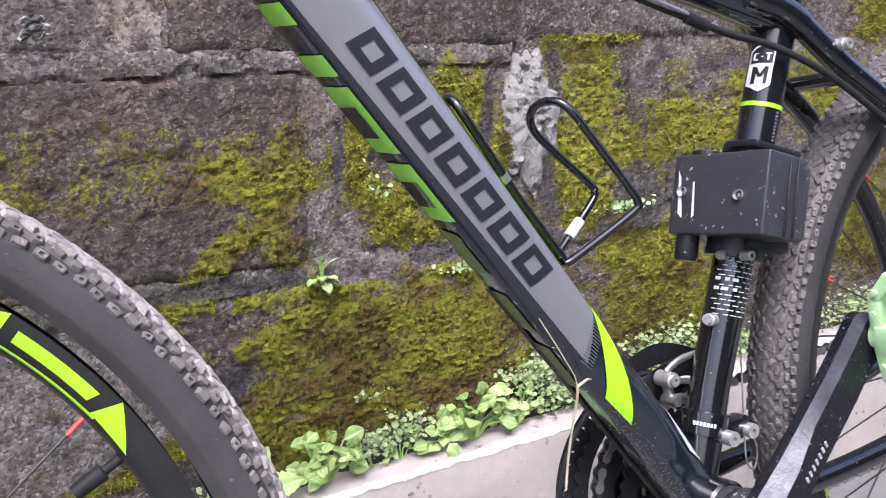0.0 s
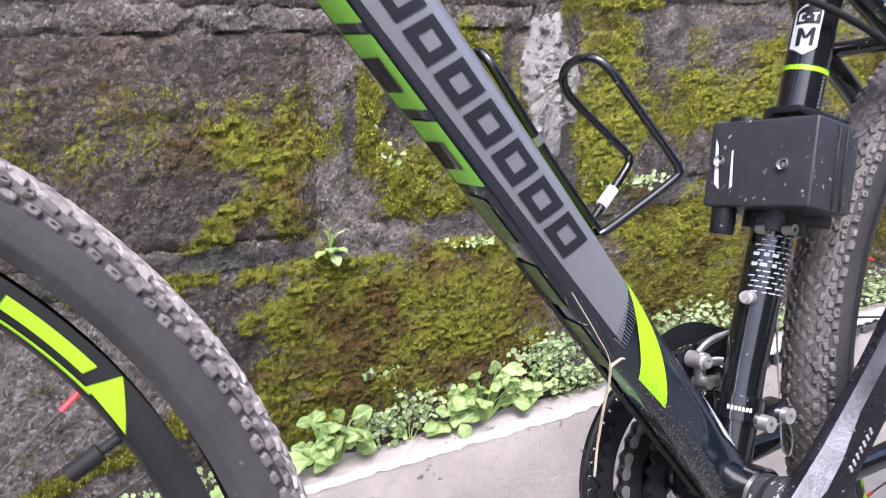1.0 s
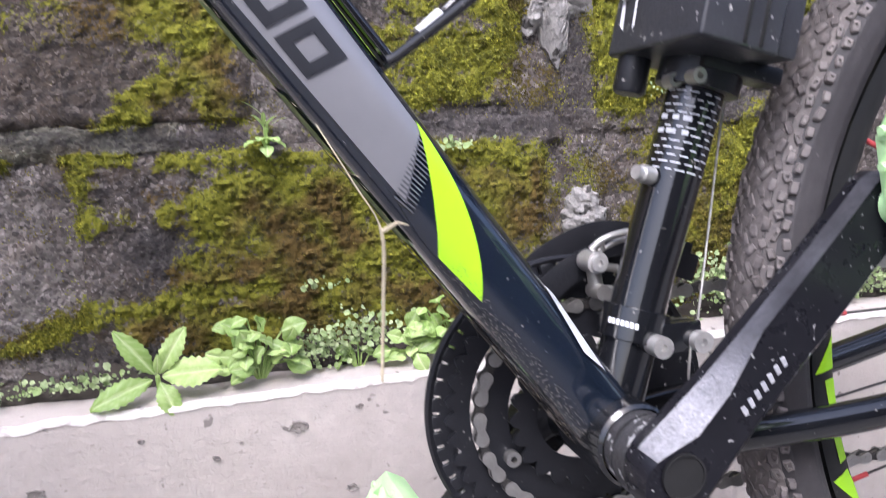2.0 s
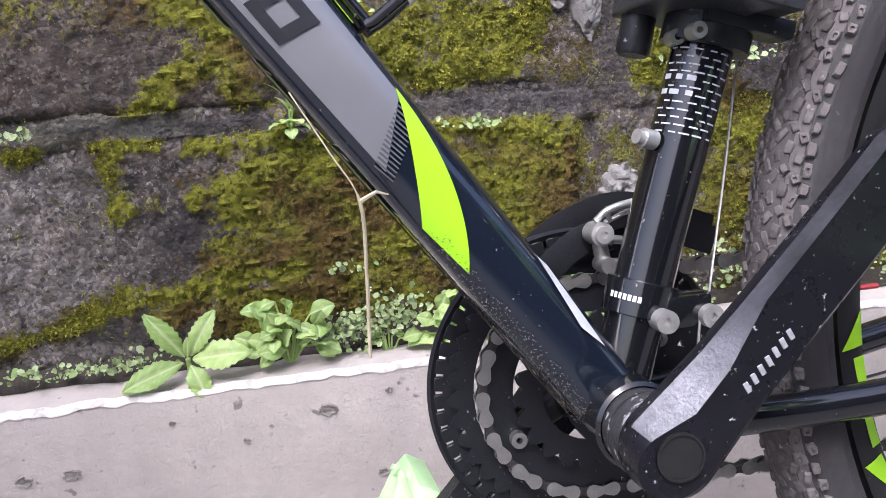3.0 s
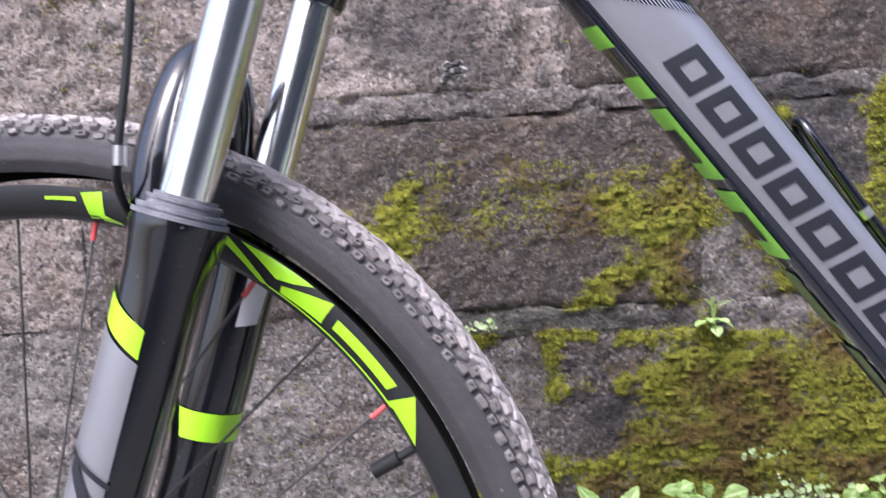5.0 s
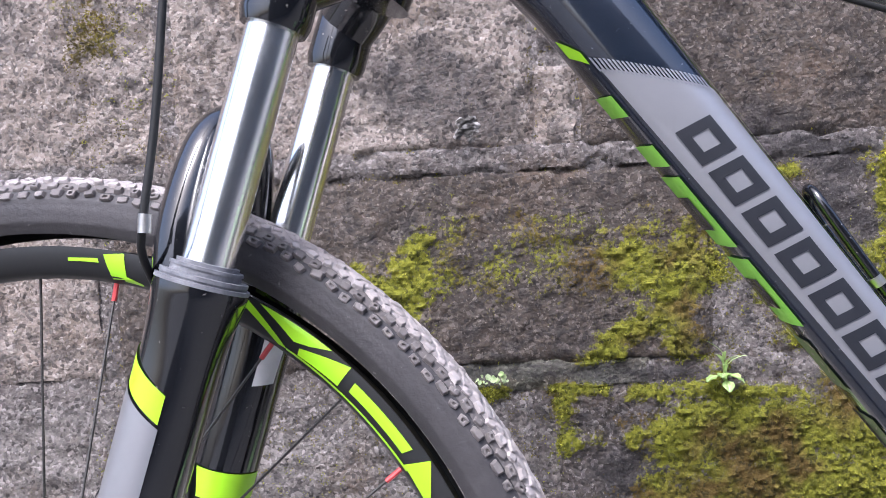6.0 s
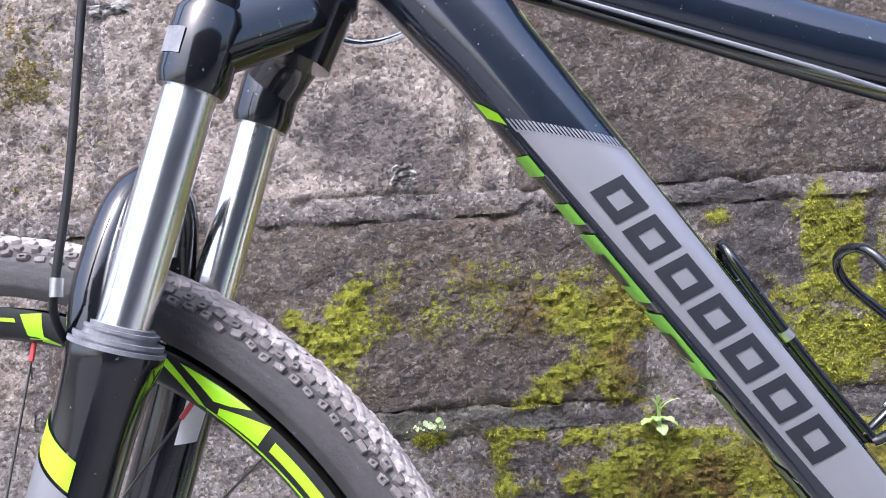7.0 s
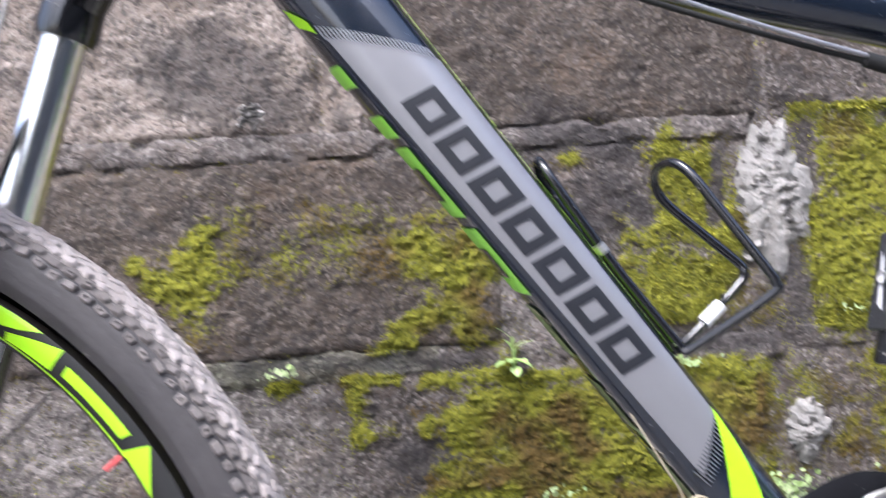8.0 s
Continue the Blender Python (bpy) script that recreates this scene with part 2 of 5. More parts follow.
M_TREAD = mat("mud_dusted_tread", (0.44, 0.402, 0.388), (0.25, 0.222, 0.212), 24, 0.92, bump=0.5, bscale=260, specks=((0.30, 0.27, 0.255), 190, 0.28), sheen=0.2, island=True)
M_RIM = mat("satin_black_rim", (0.014, 0.015, 0.016), (0.02, 0.02, 0.02), 40, 0.38, specks=((0.08, 0.075, 0.07), 300, 0.22), sheen=0.2)
M_PLASTIC = mat("black_plastic", (0.014, 0.015, 0.018), (0.009, 0.009, 0.011), 60, 0.34, bump=0.15, bscale=400, specks=((0.22, 0.21, 0.2), 210, 0.275), sheen=0.32)
M_CASE = mat("scratched_case_plastic", (0.036, 0.037, 0.043), (0.022, 0.023, 0.027), 40, 0.36, bump=0.15, bscale=400, specks=((0.30, 0.29, 0.28), 190, 0.29), sheen=0.4)
M_RUBBER = mat("black_rubber", (0.018, 0.018, 0.018), (0.012, 0.012, 0.012), 60, 0.6, sheen=0.2)
M_SEAL = mat("dusty_seal_rubber", (0.22, 0.22, 0.235), (0.07, 0.07, 0.078), 90, 0.6)
M_RED = mat("red_anodised", (0.52, 0.08, 0.08), (0.4, 0.05, 0.05), 60, 0.35, metal=0.3)
M_PEDAL = mat("mint_green_plastic", (0.54, 0.80, 0.42), (0.44, 0.68, 0.33), 40, 0.45, bump=0.15, specks=((0.5, 0.66, 0.42), 120, 0.25))


# ---- mesh helpers ----
def mesh_of(name, verts, faces, material, smooth=True):
    me = bpy.data.meshes.new(name)
    me.from_pydata([tuple(v) for v in verts], [], faces)
    me.materials.append(material)
    if smooth:
        me.polygons.foreach_set("use_smooth", [True] * len(me.polygons))
        me.set_sharp_from_angle(angle=radians(38))
    me.update()
    return me


def part(name, geo, material, parent=None, label="", smooth=True):
    """One mesh object under a thing or a part. geo: (verts, faces), a bmesh or a mesh."""
    if isinstance(geo, bpy.types.Mesh):
        me = geo
    elif isinstance(geo, tuple):
        me = mesh_of(name, geo[0], geo[1], material, smooth)
    else:
        me = bpy.data.meshes.new(name)
        geo.to_mesh(me)
        geo.free()
        me.materials.append(material)
        if smooth:
            me.polygons.foreach_set("use_smooth", [True] * len(me.polygons))
            me.set_sharp_from_angle(angle=radians(38))
    ob = new(name, me)
    if parent:
        ob.parent = parent
    if label:
        ob["label"] = label
    return ob


def join(*geos):
    verts, faces = [], []
    for v, f in geos:
        k = len(verts)
        verts += list(v)
        faces += [tuple(i + k for i in q) for q in f]
    return verts, faces


def moved(geo, m):
    return [m @ Vector(v) for v in geo[0]], geo[1]


def tube(path, radii, seg=16, squash=1.0, caps=True, side=None, closed=False):
    """A swept tube along a path; radii: one, or one a point. squash: width along side over height."""
    pts = [Vector(p) for p in path]
    if not isinstance(radii, (list, tuple)):
        radii = [radii] * len(pts)
    verts, faces = [], []
    ref = Vector(side) if side else None
    last = None
    for i, p in enumerate(pts):
        a = pts[(i + 1) % len(pts)] if closed else pts[min(i + 1, len(pts) - 1)]
        b = pts[i - 1] if closed else pts[max(i - 1, 0)]
        t = (a - b).normalized()
        if ref is None:
            if last is None:
                e = t.orthogonal().normalized()
            else:
                e = (last - t * last.dot(t)).normalized()
        else:
            e = (ref - t * ref.dot(t)).normalized()
        last = e
        g = t.cross(e)
        for k in range(seg):
            ang = 2 * math.pi * k / seg
            verts.append(p + radii[i] * (math.cos(ang) * squash * e + math.sin(ang) * g))
    n = len(pts)
    for i in range(n if closed else n - 1):
        j = (i + 1) % n
        for k in range(seg):
            q = (k + 1) % seg
            faces.append((i * seg + k, i * seg + q, j * seg + q, j * seg + k))
    if caps and not closed:
        faces.append(tuple(reversed(range(seg))))
        faces.append(tuple(range((n - 1) * seg, n * seg)))
    return verts, faces


def smooth_path(points, per=6):
    """A soft curve through the points (Catmull-Rom)."""
    p = [Vector(q) for q in points]
    p = [2 * p[0] - p[1]] + p + [2 * p[-1] - p[-2]]
    out = []
    for i in range(1, len(p) - 2):
        for k in range(per):
            t = k / per
            out.append(0.5 * ((2 * p[i]) + (p[i + 1] - p[i - 1]) * t + (2 * p[i - 1] - 5 * p[i] + 4 * p[i + 1] - p[i + 2]) * t * t + (3 * p[i] - p[i - 1] - 3 * p[i + 1] + p[i + 2]) * t ** 3))
    return out + [p[-2]]


def lathe(profile, m=None, seg=48):
    """A profile of (along, radius) turned round the y axis."""
    verts, faces = [], []
    for y, r in profile:
        for k in range(seg):
            a = 2 * math.pi * k / seg
            verts.append(Vector((r * math.cos(a), y, r * math.sin(a))))
    for i in range(len(profile) - 1):
        for k in range(seg):
            q = (k + 1) % seg
            faces.append((i * seg + k, (i + 1) * seg + k, (i + 1) * seg + q, i * seg + q))
    return moved((verts, faces), m) if m else (verts, faces)


def disc(y0, y1, r0, r1, m=None, seg=48):
    """A closed flat ring or disc about the y axis, from radius r0 to r1."""
    prof = [(y0, r0), (y0, r1), (y1, r1), (y1, r0), (y0, r0)] if r0 > 0 else [(y0, 1e-4), (y0, r1), (y1, r1), (y1, 1e-4)]
    return lathe(prof, m, seg)


def rounded_box(size, bevel=0.003, m=None, segments=2):
    bm = bmesh.new()
    bmesh.ops.create_cube(bm, size=1, matrix=Matrix.Diagonal((*size, 1)))
    bmesh.ops.bevel(bm, geom=bm.edges[:], offset=bevel, segments=segments, affect="EDGES", profile=0.6)
    if m:
        bm.transform(m)
    v = [x.co.copy() for x in bm.verts]
    f = [tuple(x.index for x in q.verts) for q in bm.faces]
    bm.free()
    return v, f


def along(a, b):
    """A pose at a whose y axis points to b."""
    a, b = Vector(a), Vector(b)
    return Matrix.Translation(a) @ (b - a).to_track_quat("Y", "Z").to_matrix().to_4x4()


def fbm(x, y, z, octaves=4):
    return noise.fractal((x, y, z), 0.9, 2.0, octaves)


# ---- the wall, its ledge and the ground ----
WALL_Y = 0.426

# growth on the wall and its dark places, as strokes (x, z to x, z, half width)
BRIGHT_HIGH = [
    (1.505, 0.722, 1.657, 0.732, 0.045), (0.85, 0.697, 0.993, 0.695, 0.005), (0.604, 0.655, 0.607, 0.655, 0.009), (0.716, 0.647, 0.755, 0.636, 0.024),
    (0.706, 0.626, 0.758, 0.626, 0.02), (0.584, 0.611, 0.59, 0.593, 0.014), (0.24, 0.6, 0.214, 0.559, 0.016), (1.058, 0.579, 1.164, 0.556, 0.04),
    (0.166, 0.573, 0.166, 0.572, 0.008), (0.238, 0.566, 0.223, 0.558, 0.019), (0.874, 0.563, 0.952, 0.549, 0.04), (1.188, 0.562, 1.195, 0.561, 0.037),
    (0.191, 0.554, 0.213, 0.541, 0.016), (0.72, 0.542, 0.765, 0.522, 0.021), (0.478, 0.538, 0.496, 0.56, 0.011), (0.873, 0.513, 0.911, 0.487, 0.033),
    (0.64, 0.509, 0.733, 0.528, 0.026), (0.625, 0.496, 0.684, 0.481, 0.018), (0.729, 0.495, 0.735, 0.492, 0.017),
]
BRIGHT_LOW = [
    (0.649, 0.487, 0.731, 0.492, 0.017), (0.434, 0.481, 0.39, 0.475, 0.006), (0.4, 0.478, 0.432, 0.483, 0.005), (0.866, 0.476, 0.869, 0.476, 0.014),
    (0.363, 0.447, 0.415, 0.444, 0.005), (0.291, 0.445, 0.311, 0.444, 0.007), (0.444, 0.44, 0.519, 0.438, 0.009), (0.455, 0.438, 0.513, 0.44, 0.011),
    (0.678, 0.438, 0.772, 0.424, 0.013), (0.519, 0.436, 0.549, 0.423, 0.008), (0.513, 0.435, 0.605, 0.435, 0.01), (0.374, 0.434, 0.375, 0.387, 0.01),
    (1.037, 0.424, 1.118, 0.42, 0.025), (0.374, 0.419, 0.372, 0.388, 0.009), (0.955, 0.414, 0.986, 0.405, 0.022), (0.469, 0.399, 0.475, 0.372, 0.013),
    (0.445, 0.398, 0.445, 0.395, 0.007), (0.439, 0.389, 0.441, 0.388, 0.008), (0.382, 0.389, 0.383, 0.389, 0.007),
]
BRIGHT_FAR = [
    (1.5, 0.56, 1.7, 0.6, 0.04),
    (0.34, 0.296, 0.44, 0.314, 0.009), (0.2, 0.262, 0.33, 0.289, 0.007), (0.45, 0.312, 0.53, 0.318, 0.010), (0.62, 0.33, 0.72, 0.32, 0.014),
]
DULL = [
    (0.445, 0.572, 0.508, 0.559, 0.026), (0.489, 0.543, 0.482, 0.509, 0.025), (0.465, 0.51, 0.418, 0.489, 0.012), (0.704, 0.583, 0.767, 0.58, 0.029),
    (0.526, 0.404, 0.607, 0.369, 0.034), (0.466, 0.335, 0.614, 0.318, 0.023), (0.365, 0.303, 0.297, 0.285, 0.01), (0.276, 0.277, 0.246, 0.27, 0.008),
    (0.415, 0.302, 0.477, 0.295, 0.021), (0.584, 0.293, 0.646, 0.297, 0.03), (0.703, 0.403, 0.788, 0.395, 0.035), (0.717, 0.352, 0.762, 0.341, 0.03),
    (0.498, 0.519, 0.489, 0.485, 0.014), (0.949, 0.363, 0.986, 0.353, 0.029), (0.942, 0.31, 0.945, 0.31, 0.023), (0.499, 0.583, 0.516, 0.564, 0.023),
    (0.49, 0.544, 0.463, 0.507, 0.019), (0.587, 0.557, 0.62, 0.522, 0.027),
]
DULL_FAR = [
    (0.663, 0.517, 0.667, 0.516, 0.031), (0.885, 0.654, 0.932, 0.623, 0.038), (1.199, 0.61, 1.205, 0.61, 0.049), (0.982, 0.408, 1.095, 0.39, 0.054),
    (0.972, 0.338, 1.121, 0.31, 0.059), (1.35, 0.4, 1.7, 0.38, 0.07), (1.35, 0.6, 1.6, 0.57, 0.05),
    (0.5, 0.385, 0.76, 0.39, 0.048), (0.45, 0.29, 0.78, 0.3, 0.036), (0.56, 0.34, 0.75, 0.34, 0.05),
]
# gaps free of moss; their shade is painted along with the strokes further down
CREVICE = [
    (0.858, 0.668, 0.857, 0.62, 0.011), (0.833, 0.553, 0.849, 0.48, 0.014), (0.764, 0.658, 0.757, 0.586, 0.008), (1.014, 0.649, 1.035, 0.678, 0.01), (0.982, 0.509, 1.015, 0.466, 0.02), (1.113, 0.661, 1.197, 0.663, 0.01), (0.572, 0.618, 0.56, 0.505, 0.005), (0.613, 0.633, 0.623, 0.572, 0.008), (0.707, 0.465, 0.74, 0.467, 0.01), (0.662, 0.631, 0.682, 0.592, 0.011), (1.116, 0.527, 1.13, 0.427, 0.017),
    (0.66, 0.461, 0.83, 0.455, 0.010), (0.426, 0.457, 0.511, 0.457, 0.006), (0.808, 0.741, 0.807, 0.696, 0.003), (0.83, 0.4, 0.815, 0.45, 0.006),
]
SPARSE = [
    (0.269, 0.613, 0.25, 0.574, 0.024), (0.223, 0.518, 0.234, 0.5, 0.018), (0.365, 0.579, 0.446, 0.597, 0.017), (0.388, 0.589, 0.421, 0.559, 0.023),
    (-0.091, 0.878, -0.088, 0.833, 0.024), (0.405, 0.392, 0.407, 0.392, 0.007), (0.748, 0.501, 0.809, 0.486, 0.021), (0.312, 0.57, 0.366, 0.566, 0.02),
    (0.388, 0.56, 0.472, 0.545, 0.015), (0.841, 0.412, 0.858, 0.394, 0.024), (0.386, 0.572, 0.468, 0.569, 0.024), (0.353, 0.596, 0.483, 0.596, 0.02),
    (1.068, 0.624, 1.074, 0.62, 0.037),
]
# dark stains, with shade painted into cracks, gaps and under the overhang
STAIN_SHADE = [
    (0.221, 0.77, 0.315, 0.714, 0.027), (0.582, 0.687, 0.667, 0.665, 0.021), (0.637, 0.633, 0.653, 0.603, 0.018), (0.266, 0.466, 0.439, 0.462, 0.008),
    (0.372, 0.716, 0.377, 0.699, 0.006), (0.25, 0.78, 0.294, 0.755, 0.024), (0.423, 0.361, 0.454, 0.363, 0.02), (0.335, 0.273, 0.563, 0.249, 0.007),
    (0.658, 0.463, 0.825, 0.455, 0.013), (0.426, 0.457, 0.511, 0.457, 0.007), (0.962, 0.651, 0.982, 0.584, 0.026),
    (0.808, 0.741, 0.807, 0.696, 0.004), (0.982, 0.592, 1.004, 0.514, 0.018), (0.66, 0.462, 0.707, 0.458, 0.015), (0.53, 0.574, 0.568, 0.571, 0.011),
    (0.921, 0.467, 1.071, 0.443, 0.02), (0.299, 0.731, 0.332, 0.707, 0.016), (0.846, 0.47, 0.846, 0.59, 0.007), (0.812, 0.39, 0.818, 0.47, 0.008),
]
RUSSET = [
    (0.543, 0.37, 0.561, 0.34, 0.021), (0.429, 0.328, 0.443, 0.321, 0.015), (0.507, 0.325, 0.537, 0.31, 0.013), (0.795, 0.414, 0.799, 0.377, 0.007),
    (0.588, 0.392, 0.606, 0.358, 0.013),
]

GX, GZ = np.meshgrid(np.arange(-0.66, 2.0, 0.003), np.arange(0.2, 1.14, 0.003))


def field(rows):
    """How near each place of the wall lies to the strokes: 1.3 on them, falling by 1 over a half width."""
    best = np.full(GX.shape, -0.7)
    for x0, z0, x1, z1, r in rows:
        dx, dz = x1 - x0, z1 - z0
        t = np.clip(((GX - x0) * dx + (GZ - z0) * dz) / max(dx * dx + dz * dz, 1e-9), 0, 1)
        best = np.maximum(best, 1.3 - np.hypot(GX - x0 - t * dx, GZ - z0 - t * dz) / (1.35 * r))
    return best.tolist()


F_BRIGHT, F_DULL = field(BRIGHT_HIGH + BRIGHT_LOW + BRIGHT_FAR), field(DULL + DULL_FAR)
F_CREVICE, F_SPARSE, F_STAIN_SHADE, F_RUSSET = field(CREVICE), field(SPARSE), field(STAIN_SHADE + CREVICE), field(RUSSET)


def patches(grid, x, z, rag):
    u, v = min(max((x + 0.66) / 0.003, 0), 884.9), min(max((z - 0.2) / 0.003, 0), 311.9)
    i, j = int(u), int(v)
    u, v = u - i, v - j
    f = (grid[j][i] * (1 - u) + grid[j][i + 1] * u) * (1 - v) + (grid[j + 1][i] * (1 - u) + grid[j + 1][i + 1] * u) * v
    return max(f + rag, 0.0) if f > -0.69 else 0.0


def growth(x, z):
    """How thickly moss covers the wall at a place, and how brown it is there."""
    rag = 0.55 * fbm(x * 22, 3.1, z * 26, 4) + 0.42 * fbm(x * 75, 9.1, z * 90, 3) + 0.35 * fbm(x * 210, 4.4, z * 230, 2)
    hi = min(max(patches(F_BRIGHT, x, z, rag) * 0.82, 0), 1)
    lo = min(max(patches(F_DULL, x, z, rag) * 0.80, 0), 0.95)
    few = min(max(patches(F_SPARSE, x, z, rag * 1.5) * 0.42, 0), 0.42)
    bro = min(1.0, max(0.05, (0.50 if lo > few else 0.42) + 1.2 * fbm(x * 15, 5, z * 15) + 1.6 * (0.32 - z) * (lo > few) + 0.8 * patches(F_RUSSET, x, z, rag)))
    bare = 1 - min(max(patches(F_CREVICE, x, z, rag * 0.8), 0), 1)
    return max(hi, lo, few) * bare, bro * (1 - min(max((hi - 0.2) * 2.2, 0.0), 1.0))


def wall_face(x, z):
    """How far the wall stands out at a place."""
    return 0.0035 * fbm(x * 12, 1.7, z * 12, 3) + 0.0030 * fbm(x * 55, 4.2, z * 55, 4) + 0.0012 * fbm(x * 210, 2.2, z * 210, 2)


def sheet(name, x0, x1, z0, z1, face, step, material, parent, rim=0.02, round_off=0.012, label="", ragged=0.006, seed=0.0, dip=0.0048):
    """A rough-faced block: a relief grid with rounded, ragged borders that run back into the wall."""
    nx, nz = max(3, int((x1 - x0) / step)), max(3, int((z1 - z0) / step))
    verts, faces, moss, brown, stain_shade = [], [], [], [], []
    for j in range(-1, nz + 2):
        for i in range(-1, nx + 2):
            u, v = min(max(i, 0), nx) / nx, min(max(j, 0), nz) / nz
            x, z = x0 + u * (x1 - x0), z0 + v * (z1 - z0)
            wob = ragged * fbm(x * 25 + seed, seed, z * 25, 3)
            edge = min(u * (x1 - x0), (1 - u) * (x1 - x0), v * (z1 - z0), (1 - v) * (z1 - z0))
            cover, bro = growth(x, z)
            out = wall_face(x, z) + cover * (0.0012 + 0.0085 * abs(fbm(x * 125, 8, z * 135, 3)))
            y = WALL_Y - face - out
            fall = max(0.0, 1 - (edge + wob) / round_off)
            y += dip * fall * fall
            if i in (-1, nx + 1) or j in (-1, nz + 1):
                y = WALL_Y + rim
            px = x + wob * (1 if u < 0.5 else -1) * (1 if u in (0, 1) else 0)
            pz = z + wob * (1 if v < 0.5 else -1) * (1 if v in (0, 1) else 0)
            verts.append((px, y, pz))
            moss.append(cover)
            brown.append(bro)
            stain_shade.append(min(max(patches(F_STAIN_SHADE, x, z, 0.8 * fbm(x * 18, 7, z * 18)) * 0.7, 0), 0.62))
    w = nx + 3
    for j in range(nz + 2):
        for i in range(nx + 2):
            k = j * w + i
            faces.append((k, k + 1, k + w + 1, k + w))
    ob = part(name, (verts, faces), material, parent, label)
    for key, data in (("moss", moss), ("brown", brown), ("stain_shade", stain_shade)):
        ob.data.attributes.new(key, "FLOAT", "POINT").data.foreach_set("value", data)
    return ob


ground = tagged(part("ground", ([(-60, -60, 0), (60, -60, 0), (60, 60, 0), (-60, 60, 0)], [(0, 1, 2, 3)]), M_GROUND), "grey concrete yard floor below the wall", "ground", kind="structure")

# unseen wall, added to cut off the sky and darken reflections on the bicycle
tagged(part("wall_south", rounded_box((9.0, 0.2, 2.4), 0.01, pose(4.2, -2.8, 1.2)), M_UNSEEN_WALL), "unseen plain dark wall added across the yard to darken reflections", "wall", kind="structure")
wall = tagged(part("wall_north", rounded_box((9.0, 0.4, 1.3), 0.01, pose(0.8, WALL_Y + 0.214, 0.65)), M_MORTAR), "old mossy wall of large rough stone blocks", "wall", kind="structure")
sheet("mortar", -0.60, 1.95, 0.225, 1.10, -0.0015, 0.0075, M_MORTAR, wall, rim=0.012, round_off=0.004, label="crumbling grey mortar between the blocks")
FINE = 0.0034
BLOCKS = [
    (-0.55, 0.350, 0.240, 0.452, 0.000), (0.366, 0.806, 0.240, 0.452, 0.004), (0.872, 1.330, 0.240, 0.440, 0.002), (1.35, 1.90, 0.240, 0.450, 0.0),
    (-0.60, -0.10, 0.472, 0.672, 0.002), (-0.085, 0.526, 0.472, 0.670, 0.004), (0.584, 0.772, 0.472, 0.672, 0.002), (0.862, 0.984, 0.474, 0.668, 0.004),
    (1.046, 1.420, 0.476, 0.668, 0.003), (1.44, 1.90, 0.476, 0.668, 0.0), (-0.60, -0.020, 0.692, 1.080, 0.0), (-0.01, 0.354, 0.692, 1.080, 0.003),
    (0.402, 0.806, 0.690, 1.080, 0.005), (0.818, 1.380, 0.694, 1.080, 0.003), (1.40, 1.90, 0.690, 1.080, 0.0),
]
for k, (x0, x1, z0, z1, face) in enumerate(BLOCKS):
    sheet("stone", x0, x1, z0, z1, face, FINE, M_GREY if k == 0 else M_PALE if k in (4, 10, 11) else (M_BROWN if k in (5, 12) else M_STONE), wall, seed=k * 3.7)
sheet("stone", 0.356, 0.398, 0.690, 0.775, 0.004, 0.004, M_PALE, wall, seed=91, label="pale narrow filler stone")
sheet("stone", 0.36, 0.398, 0.785, 1.080, 0.002, FINE, M_STONE, wall, seed=95)
sheet("mortar_ridge", -0.30, 0.80, 0.667, 0.698, 0.004, 0.004, M_MORTAR, wall, dip=0.0045, seed=17, ragged=0.014, round_off=0.010)
sheet("mortar_ridge", 0.20, 0.46, 0.446, 0.475, 0.0045, 0.004, M_FILM, wall, dip=0.003, seed=61, ragged=0.008, round_off=0.007)
sheet("mortar_ridge", 0.44, 0.60, 0.446, 0.474, 0.003, 0.004, M_MORTAR, wall, dip=0.004, seed=63, ragged=0.008)
sheet("mortar_ridge", 0.60, 0.83, 0.432, 0.466, 0.004, 0.004, M_MORTAR, wall, dip=0.0045, seed=23, ragged=0.008)
sheet("mortar_ridge", 0.84, 1.10, 0.440, 0.470, 0.003, 0.004, M_MORTAR, wall, dip=0.0045, seed=29, ragged=0.008)
sheet("mortar_ridge", 0.52, 0.586, 0.46, 0.675, -0.002, 0.004, M_MORTAR, wall, dip=0.0045, seed=37, ragged=0.008)
sheet("mortar_ridge", 0.985, 1.046, 0.46, 0.675, 0.000, 0.004, M_MORTAR, wall, dip=0.0045, seed=39, ragged=0.008)


def lump(x0, x1, z0, z1, out, seed):
    """A crust of pale mortar smeared over a joint."""
    cx, cz, rx, rz = (x0 + x1) / 2, (z0 + z1) / 2, (x1 - x0) / 2, (z1 - z0) / 2
    n, rings = 90, 34
    verts, faces = [], []
    for j in range(rings + 1):
        r = j / rings
        for i in range(n):
            a = 2 * math.pi * i / n
            w = 1 + 0.42 * fbm(math.cos(a) * 1.6 + seed, math.sin(a) * 1.6, seed, 3)
            x, z = cx + r * w * rx * math.cos(a), cz + r * w * rz * math.sin(a)
            y = WALL_Y - out * (1 - r ** 3) - 0.0055 * abs(fbm(x * 38, seed, z * 75, 6)) - 0.0016 * fbm(x * 150, seed, z * 190, 3) + (0.016 if j == rings else 0)
            verts.append((x, y, z))
    for j in range(rings):
        for i in range(n):
            q = (i + 1) % n
            faces.append((j * n + i, j * n + q, (j + 1) * n + q, (j + 1) * n + i))
    return part("mortar_crust", (verts, faces), M_LUMP, wall, "pale grey crust of smeared mortar")


lump(0.775, 0.860, 0.530, 0.690, 0.012, 2.0)
lump(0.826, 0.874, 0.322, 0.384, 0.012, 5.0)
lump(0.272, 0.302, 0.700, 0.728, 0.004, 8.0)
lump(-0.017, 0.028, 0.889, 0.907, 0.004, 11.0)

